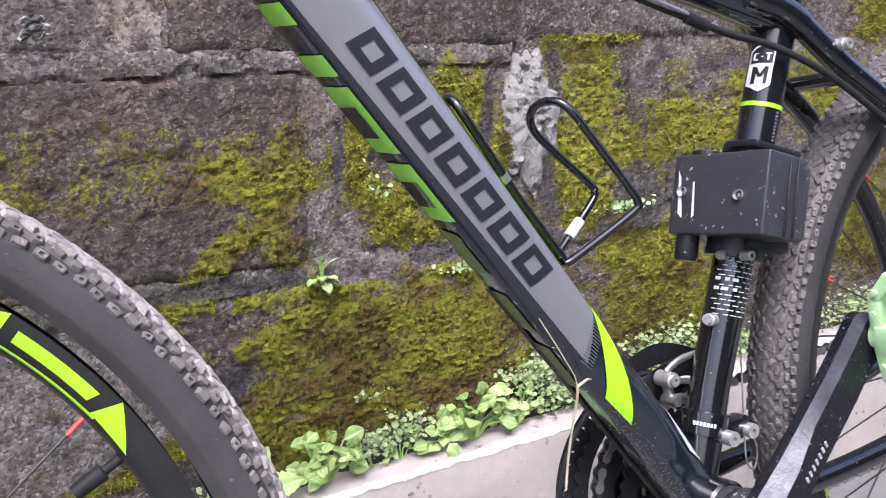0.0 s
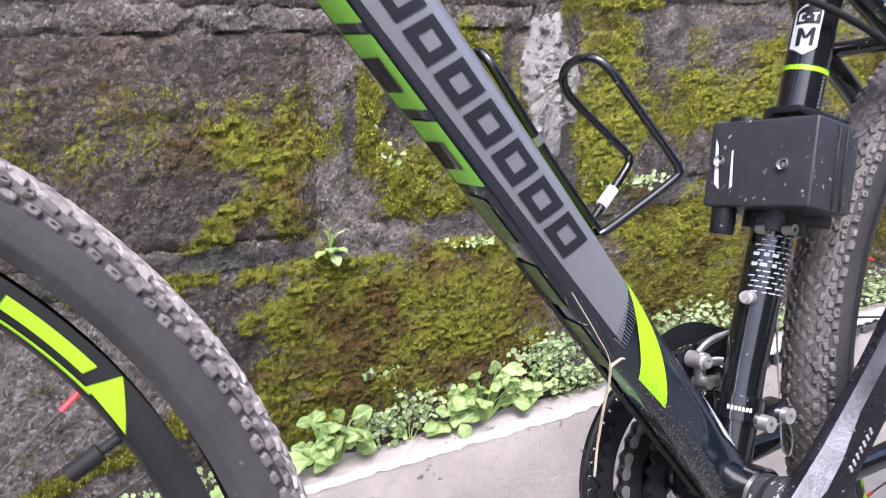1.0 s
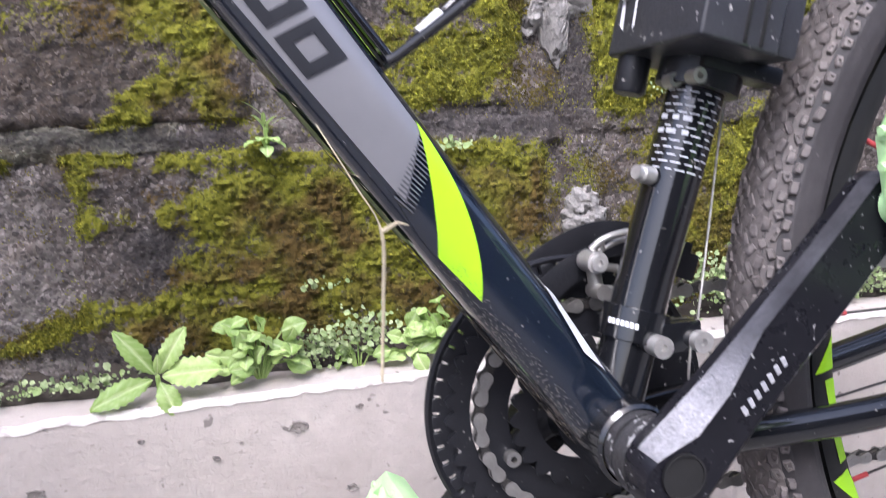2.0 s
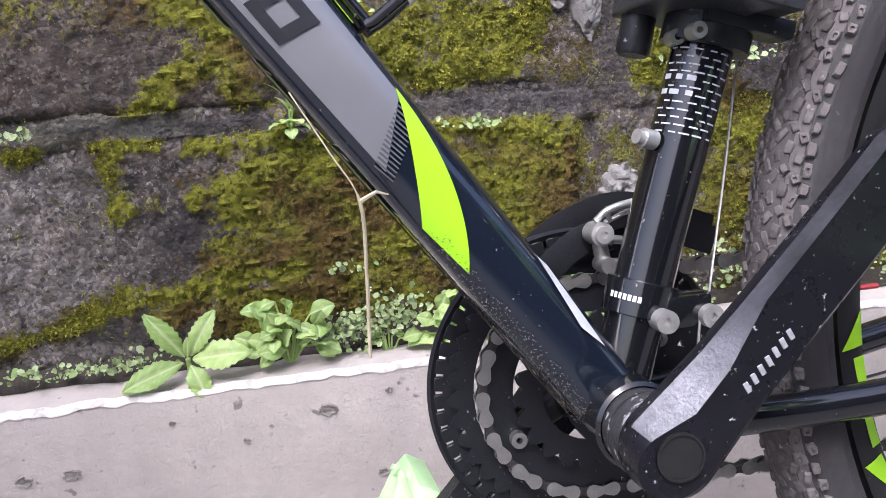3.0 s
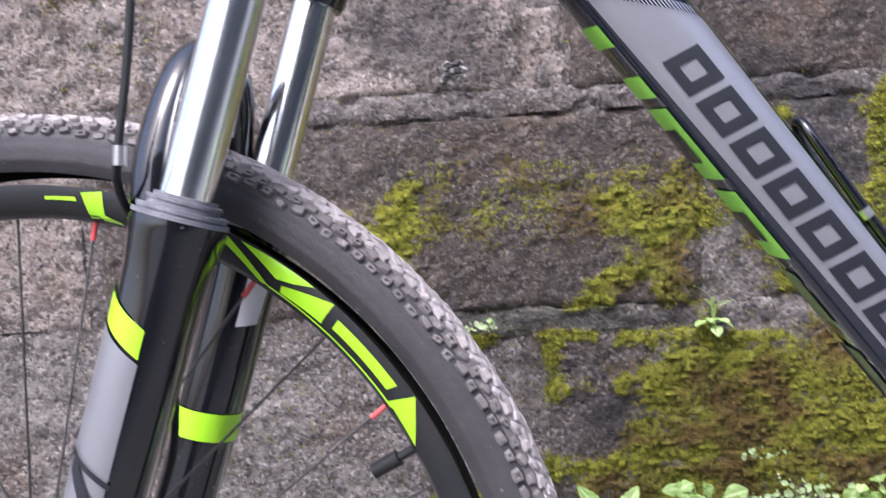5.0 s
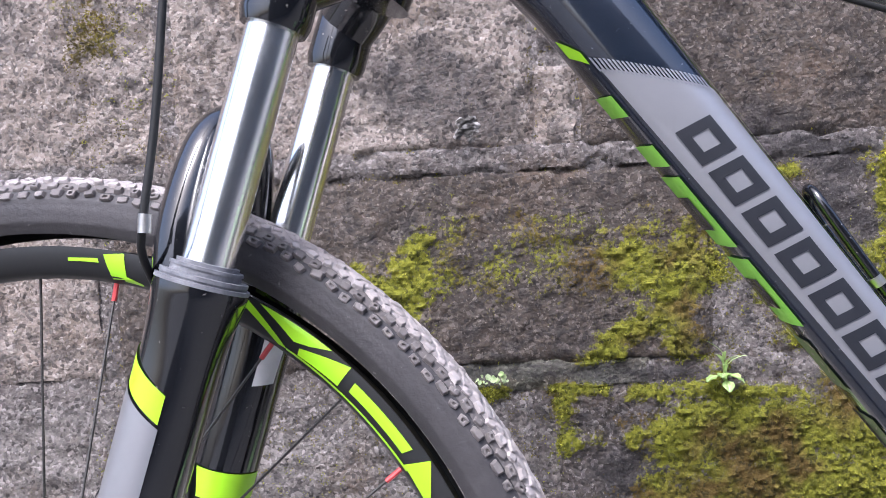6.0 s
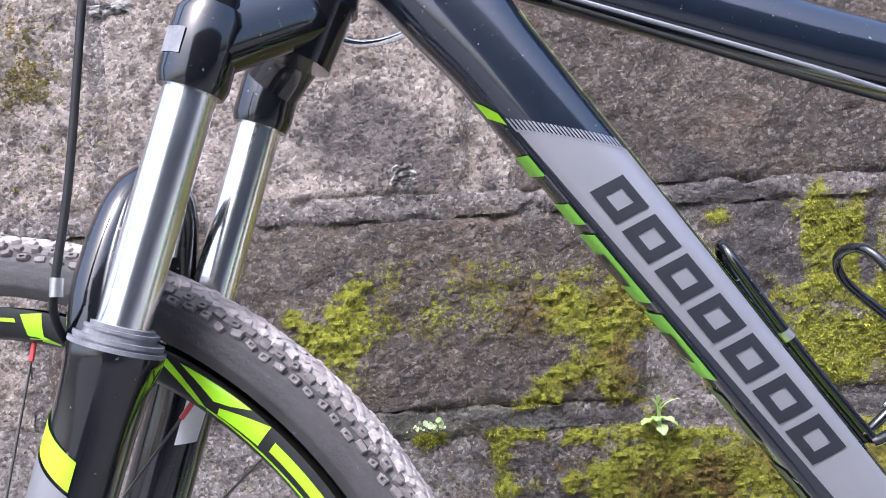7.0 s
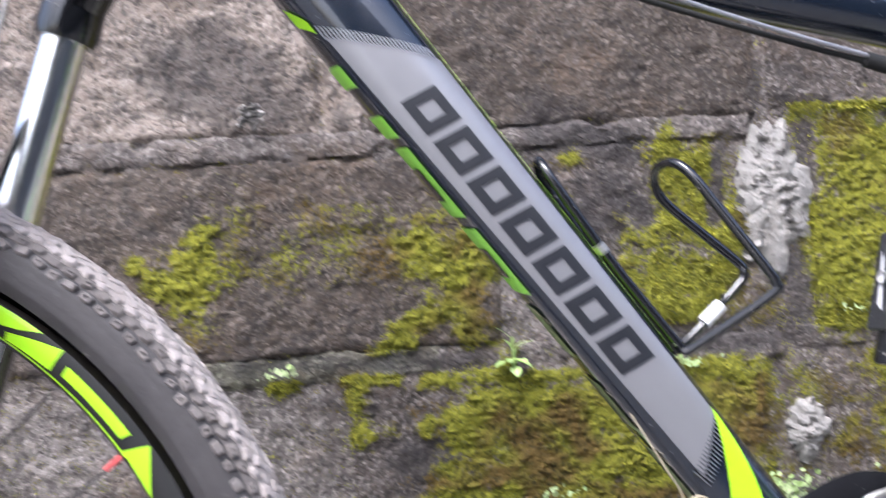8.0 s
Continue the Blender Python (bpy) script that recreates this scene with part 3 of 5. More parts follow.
# ledge: a concrete kerb along the wall's foot, with a whitewashed lip
n_l = 1100


def ledge_strip(prof, lift=0.0, rag_rows=()):
    """A long strip along the wall's foot with a hand-worked, slightly wavy edge."""
    verts, faces = [], []
    for i in range(n_l + 1):
        x = -3.2 + 7.4 * i / n_l
        wob, chip = 0.0011 * fbm(x * 9, 0.4, 1, 4), fbm(x * 34, 2.2, 5, 4) + 0.7 * fbm(x * 120, 4.1, 2, 3)
        for k, (y, z) in enumerate(prof):
            r = 0.0045 * chip if k in rag_rows else 0.0
            verts.append((x, y + (wob if y < 0.40 else 0) + (r if k == 0 else 0), z + (wob * 0.8 if y < 0.40 and z > 0.2 else 0) + lift + (r * 0.7 if k else 0)))
        if i:
            for k in range(len(prof) - 1):
                a, b = (i - 1) * len(prof) + k, i * len(prof) + k
                faces.append((a, a + 1, b + 1, b))
    return verts, faces


ledge = tagged(part("ledge", ledge_strip([(WALL_Y + 0.02, 0.236), (0.408, 0.236), (0.380, 0.2335), (0.3695, 0.2315), (0.366, 0.229), (0.3645, 0.223), (0.3645, 0.15), (0.3655, 0.07), (0.3665, 0.0)]), M_CONCRETE), "pale grey concrete ledge along the wall's foot", "ledge", kind="structure")
part("lip", ledge_strip([(0.3712, 0.2321), (0.3688, 0.2316), (0.3657, 0.2293), (0.3642, 0.2262)], 0.0004, (0, 3)), M_WASH, ledge, "worn whitewashed edge")


def pit(x, z, r, seed):
    """A shallow rough hollow in the ledge's face: a broken rim round a darker floor."""
    q = random.Random(seed)
    wave = [q.uniform(0.7, 1.25) for _ in range(18)]
    verts, faces = [], []
    for f, out in ((1.0, 0.0004), (0.86, 0.0020), (0.66, 0.0011), (0.35, 0.0007), (0.05, 0.0012)):
        for k in range(18):
            a = 2 * math.pi * k / 18
            verts.append((x + r * f * wave[k] * math.cos(a), 0.3647 - out - 0.0005 * q.random(), z + 0.7 * r * f * wave[k] * math.sin(a)))
    for j in range(4):
        for k in range(18):
            n = (k + 1) % 18
            faces.append((j * 18 + k, j * 18 + n, j * 18 + 18 + n, j * 18 + 18 + k))
    return part("pit", (verts, faces), M_PIT, ledge, "rough dark pit in the concrete")


for k, (x, z, r) in enumerate([(0.539, 0.197, 0.0085), (0.313, 0.169, 0.008), (0.273, 0.169, 0.007), (0.585, 0.128, 0.0054), (0.465, 0.178, 0.0035), (0.597, 0.208, 0.0036), (0.403, 0.204, 0.003)]):
    pit(x, z, r, k)
verts, faces = [], []
for i in range(301):
    x = -0.6 + 2.5 * i / 300
    for k in range(5):
        y = 0.404 + 0.008 * fbm(x * 18, 3, 3, 3) + 0.022 * k / 4
        z = 0.2372 + (0.002 + 0.014 * (k / 4) ** 2) * (1 + 0.7 * fbm(x * 40, k, 2, 3)) - (0.003 if k == 0 else 0)
        verts.append((x, y, z))
    if i:
        for k in range(4):
            a, b = (i - 1) * 5 + k, i * 5 + k
            faces.append((a, b, b + 1, a + 1))
tagged(part("dirt_strip", (verts, faces), M_SOIL), "dark crumbly soil in the corner of ledge and wall", "soil", kind="stuff")


# moss as small tufts that stand off the stones
def tufts(name, share, bright, material, label, size):
    rnd = random.Random(5 if bright else 6)
    verts, faces = [], []
    for _ in range(share):
        x, z = rnd.uniform(-0.12, 1.75), rnd.uniform(0.238, 0.86)
        cover, bro = growth(x, z)
        if (bro > 0.18) == bright or rnd.random() > cover * 1.2 + 0.5 * fbm(x * 110, 6.6, z * 110, 2):
            continue
        y = WALL_Y - 0.003 - wall_face(x, z) - cover * (0.0012 + 0.0085 * abs(fbm(x * 125, 8, z * 135, 3)))
        s = size * rnd.uniform(0.6, 1.5) * (0.6 + 0.6 * cover)
        for _ in range(3):
            a, lift = rnd.uniform(0, 6.283), rnd.uniform(0.25, 1.0)
            d = Vector((math.cos(a), -lift, math.sin(a) + 0.25)).normalized()
            e = d.cross(Vector((0, 1, 0.3))).normalized()
            k = len(verts)
            c = Vector((x, y + 0.002, z))
            verts += [c - e * s * 0.35, c + d * s * 0.6 + e * s * 0.1, c + d * s, c + e * s * 0.35]
            faces += [(k, k + 1, k + 2), (k, k + 2, k + 3)]
    ob = part(name, (verts, faces), material, None, smooth=False)
    return tagged(ob, label, "moss", kind="stuff")


tufts("moss", 480000, True, M_MOSS, "bright yellow-green moss cushions on the stone wall", 0.0021)
tufts("dull_moss", 480000, False, M_MOSS_DULL, "olive brown moss on the lower stone blocks", 0.0020)


# ---- the bicycle ----
bicycle = tagged(new("bicycle"), "black mountain bike with lime green decals leaning at the wall", "bicycle")
bicycle.empty_display_size = 0.2
bicycle.matrix_world = LEAN @ pose(0, 0, 0.34) @ pose(0, 0, 0, 1.7) @ pose(0, 0, -0.34)

U, Q = Vector((0.58, 0, -0.815)), Vector((0.815, 0, 0.58))


def dt(s, q, y=0.0):
    """A place by the down tube: along it, off it, across it."""
    return U * s + Q * q + Vector((0, y, 0))


def dt_half(s):
    """Half height and half width of the down tube at s."""
    t = min(max((s + 0.46) / 0.6, 0), 1)
    flare = max(0.0, (-0.42 - s) / 0.1)
    return 0.0290 - 0.0092 * t + 0.010 * flare, 0.0265 - 0.0035 * t


def dt_skin(s, a, lift=0.0):
    """The tube's skin: a = 0 faces the near side, +90 degrees upwards."""
    h, w = dt_half(s)
    ca, sa = math.cos(a), math.sin(a)
    k = 0.72
    cx = math.copysign(abs(ca) ** k, ca) * (w + lift)
    cz = math.copysign(abs(sa) ** k, sa) * (h + lift)
    return dt(s, 0.743 + cz, -cx)


def dt_patch(corners, n=8, m=6, lift=0.0007):
    """A decal on the near side between four corners (s, q), bent onto the tube's skin."""
    verts, faces = [], []
    (a, b, c, d) = [Vector((*x, 0)) for x in corners]
    for j in range(m + 1):
        for i in range(n + 1):
            p = a.lerp(b, i / n).lerp(d.lerp(c, i / n), j / m)
            h, w = dt_half(p.x)
            r = max(-0.985, min(0.985, (p.y - 0.743) / (h + lift)))
            ang = math.asin(math.copysign(abs(r) ** (1 / 0.72), r))
            verts.append(dt_skin(p.x, ang, lift))
    for j in range(m):
        for i in range(n):
            k = j * (n + 1) + i
            faces.append((k, k + n + 1, k + n + 2, k + 1))
    return verts, faces


def skin_tube(s0, s1, n, seg=40):
    verts, faces = [], []
    for i in range(n + 1):
        s = s0 + (s1 - s0) * i / n
        for k in range(seg):
            verts.append(dt_skin(s, 2 * math.pi * k / seg))
    for i in range(n):
        for k in range(seg):
            q = (k + 1) % seg
            faces.append((i * seg + k, i * seg + q, (i + 1) * seg + q, (i + 1) * seg + k))
    return verts, faces


down_tube = part("down_tube", skin_tube(-0.53, 0.150, 60), M_NAVY, bicycle)
# silver panel with its fading teeth
part("silver_panel", dt_patch([(-0.372, 0.7215), (-0.036, 0.7300), (-0.060, 0.7600), (-0.322, 0.7660)], 40, 14), M_SILVER, down_tube, "silver grey painted panel")
for i in range(26):
    f = i / 26
    s, q = -0.374 + 0.051 * f, 0.7205 + 0.0445 * f
    part("hatch_line", dt_patch([(s - 0.0075, q), (s + 0.003, q), (s + 0.0040, q + 0.0010), (s - 0.0065, q + 0.0010)], 2, 1, 0.0010), M_FADE, down_tube)
for i in range(16):
    f = i / 16
    s, q = -0.042 - 0.017 * f, 0.7275 + 0.0315 * f
    part("hatch_line", dt_patch([(s, q), (s + 0.012, q + 0.002), (s + 0.012, q + 0.0028), (s, q + 0.0010)], 2, 1, 0.0010), M_HATCH, down_tube)
# seven dark blocks for the maker's mark
for i in range(7):
    s = -0.3135 + 0.0297 * i
    q0, q1 = 0.7305, 0.7525
    geos = []
    for a, b, c, d in ((0, 0, 1, 0.26), (0, 0.74, 1, 1), (0, 0.26, 0.27, 0.74), (0.73, 0.26, 1, 0.74)):
        s0, s1, p0, p1 = s + 0.0245 * a, s + 0.0245 * c, q0 + (q1 - q0) * b, q0 + (q1 - q0) * d
        k0, k1 = 0.004 * (b - 0.5), 0.004 * (d - 0.5)
        geos.append(dt_patch([(s0 + k0, p0), (s1 + k0, p0), (s1 + k1, p1), (s0 + k1, p1)], 4, 4, 0.0014))
    part("mark_block", join(*geos), M_CHARCOAL, down_tube)
# lime sweep and green dashes


def sweep(left, mid_l, low_l, mid_r, low_r, n=18, m=10, lift=0.0012):
    """A decal between two bowed flanks that meet in its upper tip."""
    v, f = [], []
    for i in range(n + 1):
        t = i / n
        bow = lambda a, b, c: (1 - t) ** 2 * a + 2 * t * (1 - t) * (2 * b - 0.5 * (a + c)) + t * t * c
        l_, r_ = [bow(left[k], mid_l[k], low_l[k]) for k in (0, 1)], [bow(left[k], mid_r[k], low_r[k]) for k in (0, 1)]
        for j in range(m + 1):
            s_, q_ = l_[0] + (r_[0] - l_[0]) * j / m, l_[1] + (r_[1] - l_[1]) * j / m
            h = dt_half(s_)[0] + lift
            r = max(-0.985, min(0.985, (q_ - 0.743) / h))
            v.append(dt_skin(s_, math.asin(math.copysign(abs(r) ** (1 / 0.72), r)), lift))
    for i in range(n):
        for j in range(m):
            k = i * (m + 1) + j
            f.append((k, k + m + 1, k + m + 2, k + 1))
    return v, f


part("lime_sweep", sweep((-0.064, 0.7608), (-0.037, 0.7470), (-0.003, 0.7258), (-0.012, 0.7520), (0.030, 0.7285)), M_LIME, down_tube, "neon lime sweep")
part("lime_tip", dt_patch([(-0.420, 0.7085), (-0.402, 0.7085), (-0.378, 0.7190), (-0.387, 0.7190)], 4, 4, 0.0012), M_LIME, down_tube)


def dt_wrap(s0, s1, a0, a1, slant=0.0, lift=0.0010, n=8, m=8):
    """A decal wrapped round the tube between two angles (degrees, -90 is the underside)."""
    v, f = [], []
    for j in range(m + 1):
        for i in range(n + 1):
            v.append(dt_skin(s0 + (s1 - s0) * i / n + slant * j / m, radians(a0 + (a1 - a0) * j / m), lift))
    for j in range(m):
        for i in range(n):
            k = j * (n + 1) + i
            f.append((k, k + n + 1, k + n + 2, k + 1))
    return v, f


for s0, s1, inset in ((-0.362, -0.346, 0), (-0.324, -0.308, 0), (-0.300, -0.247, 1), (-0.238, -0.188, 1), (-0.178, -0.140, 0), (-0.120, -0.082, 0), (-0.066, -0.020, 0)):
    part("green_dash", dt_wrap(s0, s1, -97, -58 if s1 < -0.15 else -76, 0.006), M_GREEN if s1 < -0.15 else M_GREEN_MUD, down_tube, "dull green dash under the tube")
    if inset:
        part("dark_inset", dt_wrap(s0 + 0.016, s1 - 0.012, -97, -72, 0.003, 0.0016), M_BLACK, down_tube)
part("mud_streak", dt_wrap(-0.12, 0.145, -110, -92, 0.0, 0.0014, 30, 6), M_MUDDY, down_tube, "dried mud streaked along the tube's underside")
part("lime_pinstripe", dt_wrap(-0.430, -0.10, 63, 74, 0.0, 0.001, 40, 1), M_LIME, down_tube)
part("chain_guard_film", dt_patch([(0.047, 0.7612), (0.090, 0.7545), (0.107, 0.7580), (0.055, 0.7625)], 8, 4, 0.0014), M_PRINT, down_tube)

fleck = random.Random(41)


def flecks(count, s0, s1, a0, a1, size, long):
    """Dried mud crumbs and grass fibres stuck on the down tube's skin."""
    verts, faces = [], []
    for _ in range(count):
        s = s1 - (s1 - s0) * fleck.random() ** 1.3
        a = radians(a0 + (a1 - a0) * fleck.random() ** 1.6)
        c = dt_skin(s, a, 0.0016)
        d = (dt_skin(s + 0.001, a, 0.0016) - c).normalized()
        e = (dt_skin(s, a + 0.02, 0.0016) - c).normalized()
        out = d.cross(e).normalized()
        out = out if out.y < 0 else -out
        t = fleck.uniform(-1.2, 1.2)
        u, w = d * math.cos(t) + e * math.sin(t), e * math.cos(t) - d * math.sin(t)
        ln, wd = size * fleck.uniform(0.5, 1.6) * long, size * fleck.uniform(0.3, 0.8)
        k = len(verts)
        verts += [c - u * ln, c - w * wd, c + u * ln, c + w * wd, c + out * size * 0.5 + u * ln * 0.2]
        faces += [(k, k + 1, k + 4), (k + 1, k + 2, k + 4), (k + 2, k + 3, k + 4), (k + 3, k, k + 4)]
    return verts, faces


part("dried_mud", flecks(1900, 0.0, 0.150, -118, -20, 0.00048, 1.1), M_DRYMUD, down_tube, "pale crumbs of dried mud", smooth=False)["kind"] = "stuff"
part("dry_grass", flecks(120, -0.20, 0.150, -120, -62, 0.00042, 6.0), M_STRAW, down_tube, "dry grass fibres stuck in mud", smooth=False)["kind"] = "stuff"


def st(z, y=0.0):
    return Vector((0.690 + 0.323 * (z - 0.312), y - 0.05 * max(0.0, z - 0.40), z))


part("bottom_bracket", lathe([(-0.037, 0.0215), (-0.035, 0.0235), (0.035, 0.0235), (0.037, 0.0215)], pose(0.690, 0, 0.312), 32), M_BLACK, bicycle)
part("bearing_cup", disc(-0.044, -0.036, 0.008, 0.0205, pose(0.690, 0, 0.312), 32), M_SCUFF, bicycle, "scuffed bare metal bearing cup")
seat_tube = part("seat_tube", tube([st(0.312), st(0.40), st(0.60), st(0.72)], [0.0166, 0.0163, 0.0162, 0.0170], 32, side=(1, 0, 0)), M_BLACK, bicycle)
part("seat_clamp", tube([st(0.722), st(0.742)], 0.0205, 28, side=(1, 0, 0)), M_BLACK, bicycle)
part("seatpost", tube([st(0.70), st(0.84)], 0.0136, 24, side=(1, 0, 0)), M_CHROME, bicycle, "bare metal seatpost")
part("green_ring", tube([st(0.6205), st(0.6240)], 0.0169, 32, side=(1, 0, 0), caps=False), M_LIME, seat_tube)


def on_seat_tube(z0, z1, a0, a1, r=0.0170, n=8):
    """A decal on the seat tube between two heights and two angles (0 faces the near side, 90 forwards)."""
    verts, faces = [], []
    right = Vector((0.952, 0, -0.307))
    for j in (0, 1):
        for i in range(n + 1):
            a = radians(a0 + (a1 - a0) * i / n)
            verts.append(st(z1 if j else z0) + r * (-math.sin(a) * right + Vector((0, -math.cos(a), 0))))
    for i in range(n):
        faces.append((i, i + n + 1, i + n + 2, i + 1))
    return verts, faces




def forward(a):
    """Turns a place across the sticker into an angle on the tube."""
    return 42 + math.degrees(math.asin(max(-1, min(1, (15.5 + (a - 43) * 0.9) / 36))))


def on_tube_shape(rows, r):
    """A decal on the seat tube from rows of (height, first angle, last angle)."""
    verts, faces = [], []
    right = Vector((0.952, 0, -0.307))
    for z, a0, a1 in rows:
        for i in range(9):
            a = radians(forward(a0 + (a1 - a0) * i / 8))
            verts.append(st(z) + r * (-math.sin(a) * right + Vector((0, -math.cos(a), 0))))
    for j in range(len(rows) - 1):
        for i in range(8):
            k = j * 9 + i
            faces.append((k, k + 9, k + 10, k + 1))
    return verts, faces


def stroke(a0, z0, a1, z1, w, r=0.0175):
    """One pen stroke on the seat tube from angle and height to angle and height."""
    right = Vector((0.952, 0, -0.307))
    verts = []
    for a, z in ((a0, z0), (a1, z1)):
        for s in (-1, 1):
            aa, zz = (a, z + s * w / 2) if abs(a1 - a0) * 0.0003 > abs(z1 - z0) else (a + s * w / 0.0006, z)
            aa = radians(forward(aa))
            verts.append(st(zz) + r * (-math.sin(aa) * right + Vector((0, -math.cos(aa), 0))))
    return verts, [(0, 1, 3, 2)]


sticker = part("size_sticker", on_tube_shape([(0.6310, 42, 43), (0.6345, 29, 56), (0.6365, 22, 63), (0.6520, 22, 63), (0.6560, 22, 63), (0.6640, 22, 63), (0.6672, 28, 57), (0.6700, 40, 45)], 0.0171), M_WHITE, seat_tube, "white shield-shaped size sticker")
part("sticker_panel", on_tube_shape([(0.6535, 24.5, 60.5), (0.6630, 24.5, 60.5), (0.6655, 30, 55), (0.6680, 41, 44)], 0.0173), M_CHARCOAL, sticker)
for x0, z0, x1, z1 in ((53, 0.6372, 53, 0.6508), (53, 0.6505, 43, 0.6425), (43, 0.6425, 33, 0.6505), (33, 0.6372, 33, 0.6508)):
    part("letter_stroke", stroke(x0, z0, x1, z1, 0.0019), M_CHARCOAL, sticker)
for x0, z0, x1, z1 in ((56, 0.6562, 56, 0.6612), (56, 0.6612, 50, 0.6612), (56, 0.6562, 50, 0.6562), (46.5, 0.6585, 42.5, 0.6585), (38.5, 0.6612, 28.5, 0.6612), (33.5, 0.6560, 33.5, 0.6612)):
    part("letter_stroke", stroke(x0, z0, x1, z1, 0.0010), M_WHITE, sticker)
for k in range(9):
    part("print_bar", on_seat_tube(0.5945 + 0.0027 * k, 0.5962 + 0.0027 * k, 2, -7, 0.0170, 2), M_SILVER, seat_tube)
rnd = random.Random(3)
for row in range(12):
    z = 0.456 + row * 0.0038
    for a0 in range(-40, 85, 25):
        off = 12 if row % 2 else 0
        part("print_bar", on_seat_tube(z, z + (0.0026 if row in (5, 7) and a0 > 0 else 0.0008), a0 + off, a0 + off + rnd.choice((13, 17, 20)), 0.01665, 4), M_PRINT, seat_tube)

top_tube = part("top_tube", tube(smooth_path([(0.255, 0, 0.884), (0.40, 0, 0.829), (0.50, -0.002, 0.7925), (0.60, -0.006, 0.7575), (0.72, -0.011, 0.7255), (0.800, -0.015, 0.699)], 4), [0.0270 - 0.0004 * k for k in range(9)] + [0.0236 - 0.00055 * k for k in range(12)], 32, 0.85, side=(0, 1, 0)), M_NAVY, bicycle)
part("silver_stripe", tube(smooth_path([(0.33, -0.0185, 0.830), (0.439, -0.0205, 0.7905), (0.551, -0.0225, 0.7497), (0.600, -0.0240, 0.7300), (0.665, -0.0260, 0.7068), (0.727, -0.0270, 0.6870)], 4), 0.0015, 8), M_SILVER, top_tube, "thin silver line along the tube's lower edge")
SX = lambda z: 0.163 + 0.32 * (z - 0.647)
part("head_tube", tube([(SX(0.815) + 0.034, 0, 0.812), (SX(0.83) + 0.034, 0, 0.83), (SX(0.88) + 0.034, 0, 0.88), (SX(0.94) + 0.034, 0, 0.94)], [0.029, 0.0265, 0.025, 0.027], 32), M_NAVY, bicycle)
for side in (-1, 1):
    part("seat_stay", tube(smooth_path([(0.765, side * 0.010 - 0.014, 0.712), (0.806, side * 0.018 - 0.014, 0.694), (0.854, side * 0.034 - 0.008, 0.652), (0.948, side * 0.046, 0.5915), (1.045, side * 0.060, 0.500), (1.108, side * 0.066, 0.362)]), [0.0125] * 4 + [0.0115] * 4 + [0.0102] * 30, 18), M_BLACK, bicycle)
    part("chain_stay", tube(smooth_path([(0.700, side * 0.022, 0.311), (0.745, side * 0.036, 0.309), (0.85, side * 0.045, 0.313), (0.98, side * 0.058, 0.331), (1.105, side * 0.066, 0.348)]), [0.0105] * 24 + [0.0095], 16, 0.9), M_BLACK, bicycle)
part("stay_bridge", tube([(0.880, -0.028, 0.642), (0.880, 0.034, 0.642)], 0.007, 12), M_BLACK, bicycle)
part("stay_bolt", join(disc(-0.010, 0, 0, 0.0055, pose(0.845, -0.044, 0.6665)), disc(-0.014, -0.009, 0.002, 0.0042, pose(0.845, -0.044, 0.6665))), M_WORN, bicycle, "bare socket bolt")
part("rear_hose", tube(smooth_path([(0.707, -0.026, 0.691), (0.738, -0.030, 0.680), (0.779, -0.036, 0.669), (0.830, -0.047, 0.6435), (0.885, -0.060, 0.601), (0.945, -0.066, 0.553), (1.05, -0.072, 0.470)]), 0.0029, 10), M_RUBBER, bicycle)
part("shift_cable", tube(smooth_path([(0.40, -0.010, 0.803), (0.55, -0.013, 0.746), (0.66, -0.021, 0.706), (0.709, -0.025, 0.690)]), 0.0019, 10), M_RUBBER, bicycle)
part("ferrule", tube([(0.697, -0.025, 0.6945), (0.716, -0.027, 0.687)], 0.0050, 12), M_RUBBER, bicycle)
part("cable_clip", tube(smooth_path([(0.882, -0.060, 0.596), (0.890, -0.065, 0.600), (0.893, -0.058, 0.605)]), 0.0008, 8), M_SCUFF, bicycle, "bare metal cable clip")
part("seat_clamp_bolt", join(disc(-0.006, 0.010, 0.002, 0.0048, Matrix.Translation(st(0.733) + Vector((0.024, -0.012, 0))), 14), disc(-0.003, 0.008, 0, 0.0022, Matrix.Translation(st(0.733) + Vector((0.024, -0.012, 0))), 10)), M_CHROME, bicycle)


# wheels: x forward of the axle is -x, the axle is y
def tyre_geo(seg=128):
    """The carcass: smooth sidewalls with a moulded step below the tread and a ring above the bead."""
    prof = []
    for k in range(57):
        a = -128 + 256 * k / 56
        step = 0.0007 * (abs(abs(a) - 70) < 5) + 0.0005 * (abs(abs(a) - 108) < 4)
        prof.append(((0.0245 + step) * math.sin(radians(a)), 0.3195 + (0.0225 + step) * math.cos(radians(a))))
    return lathe(prof, None, seg)


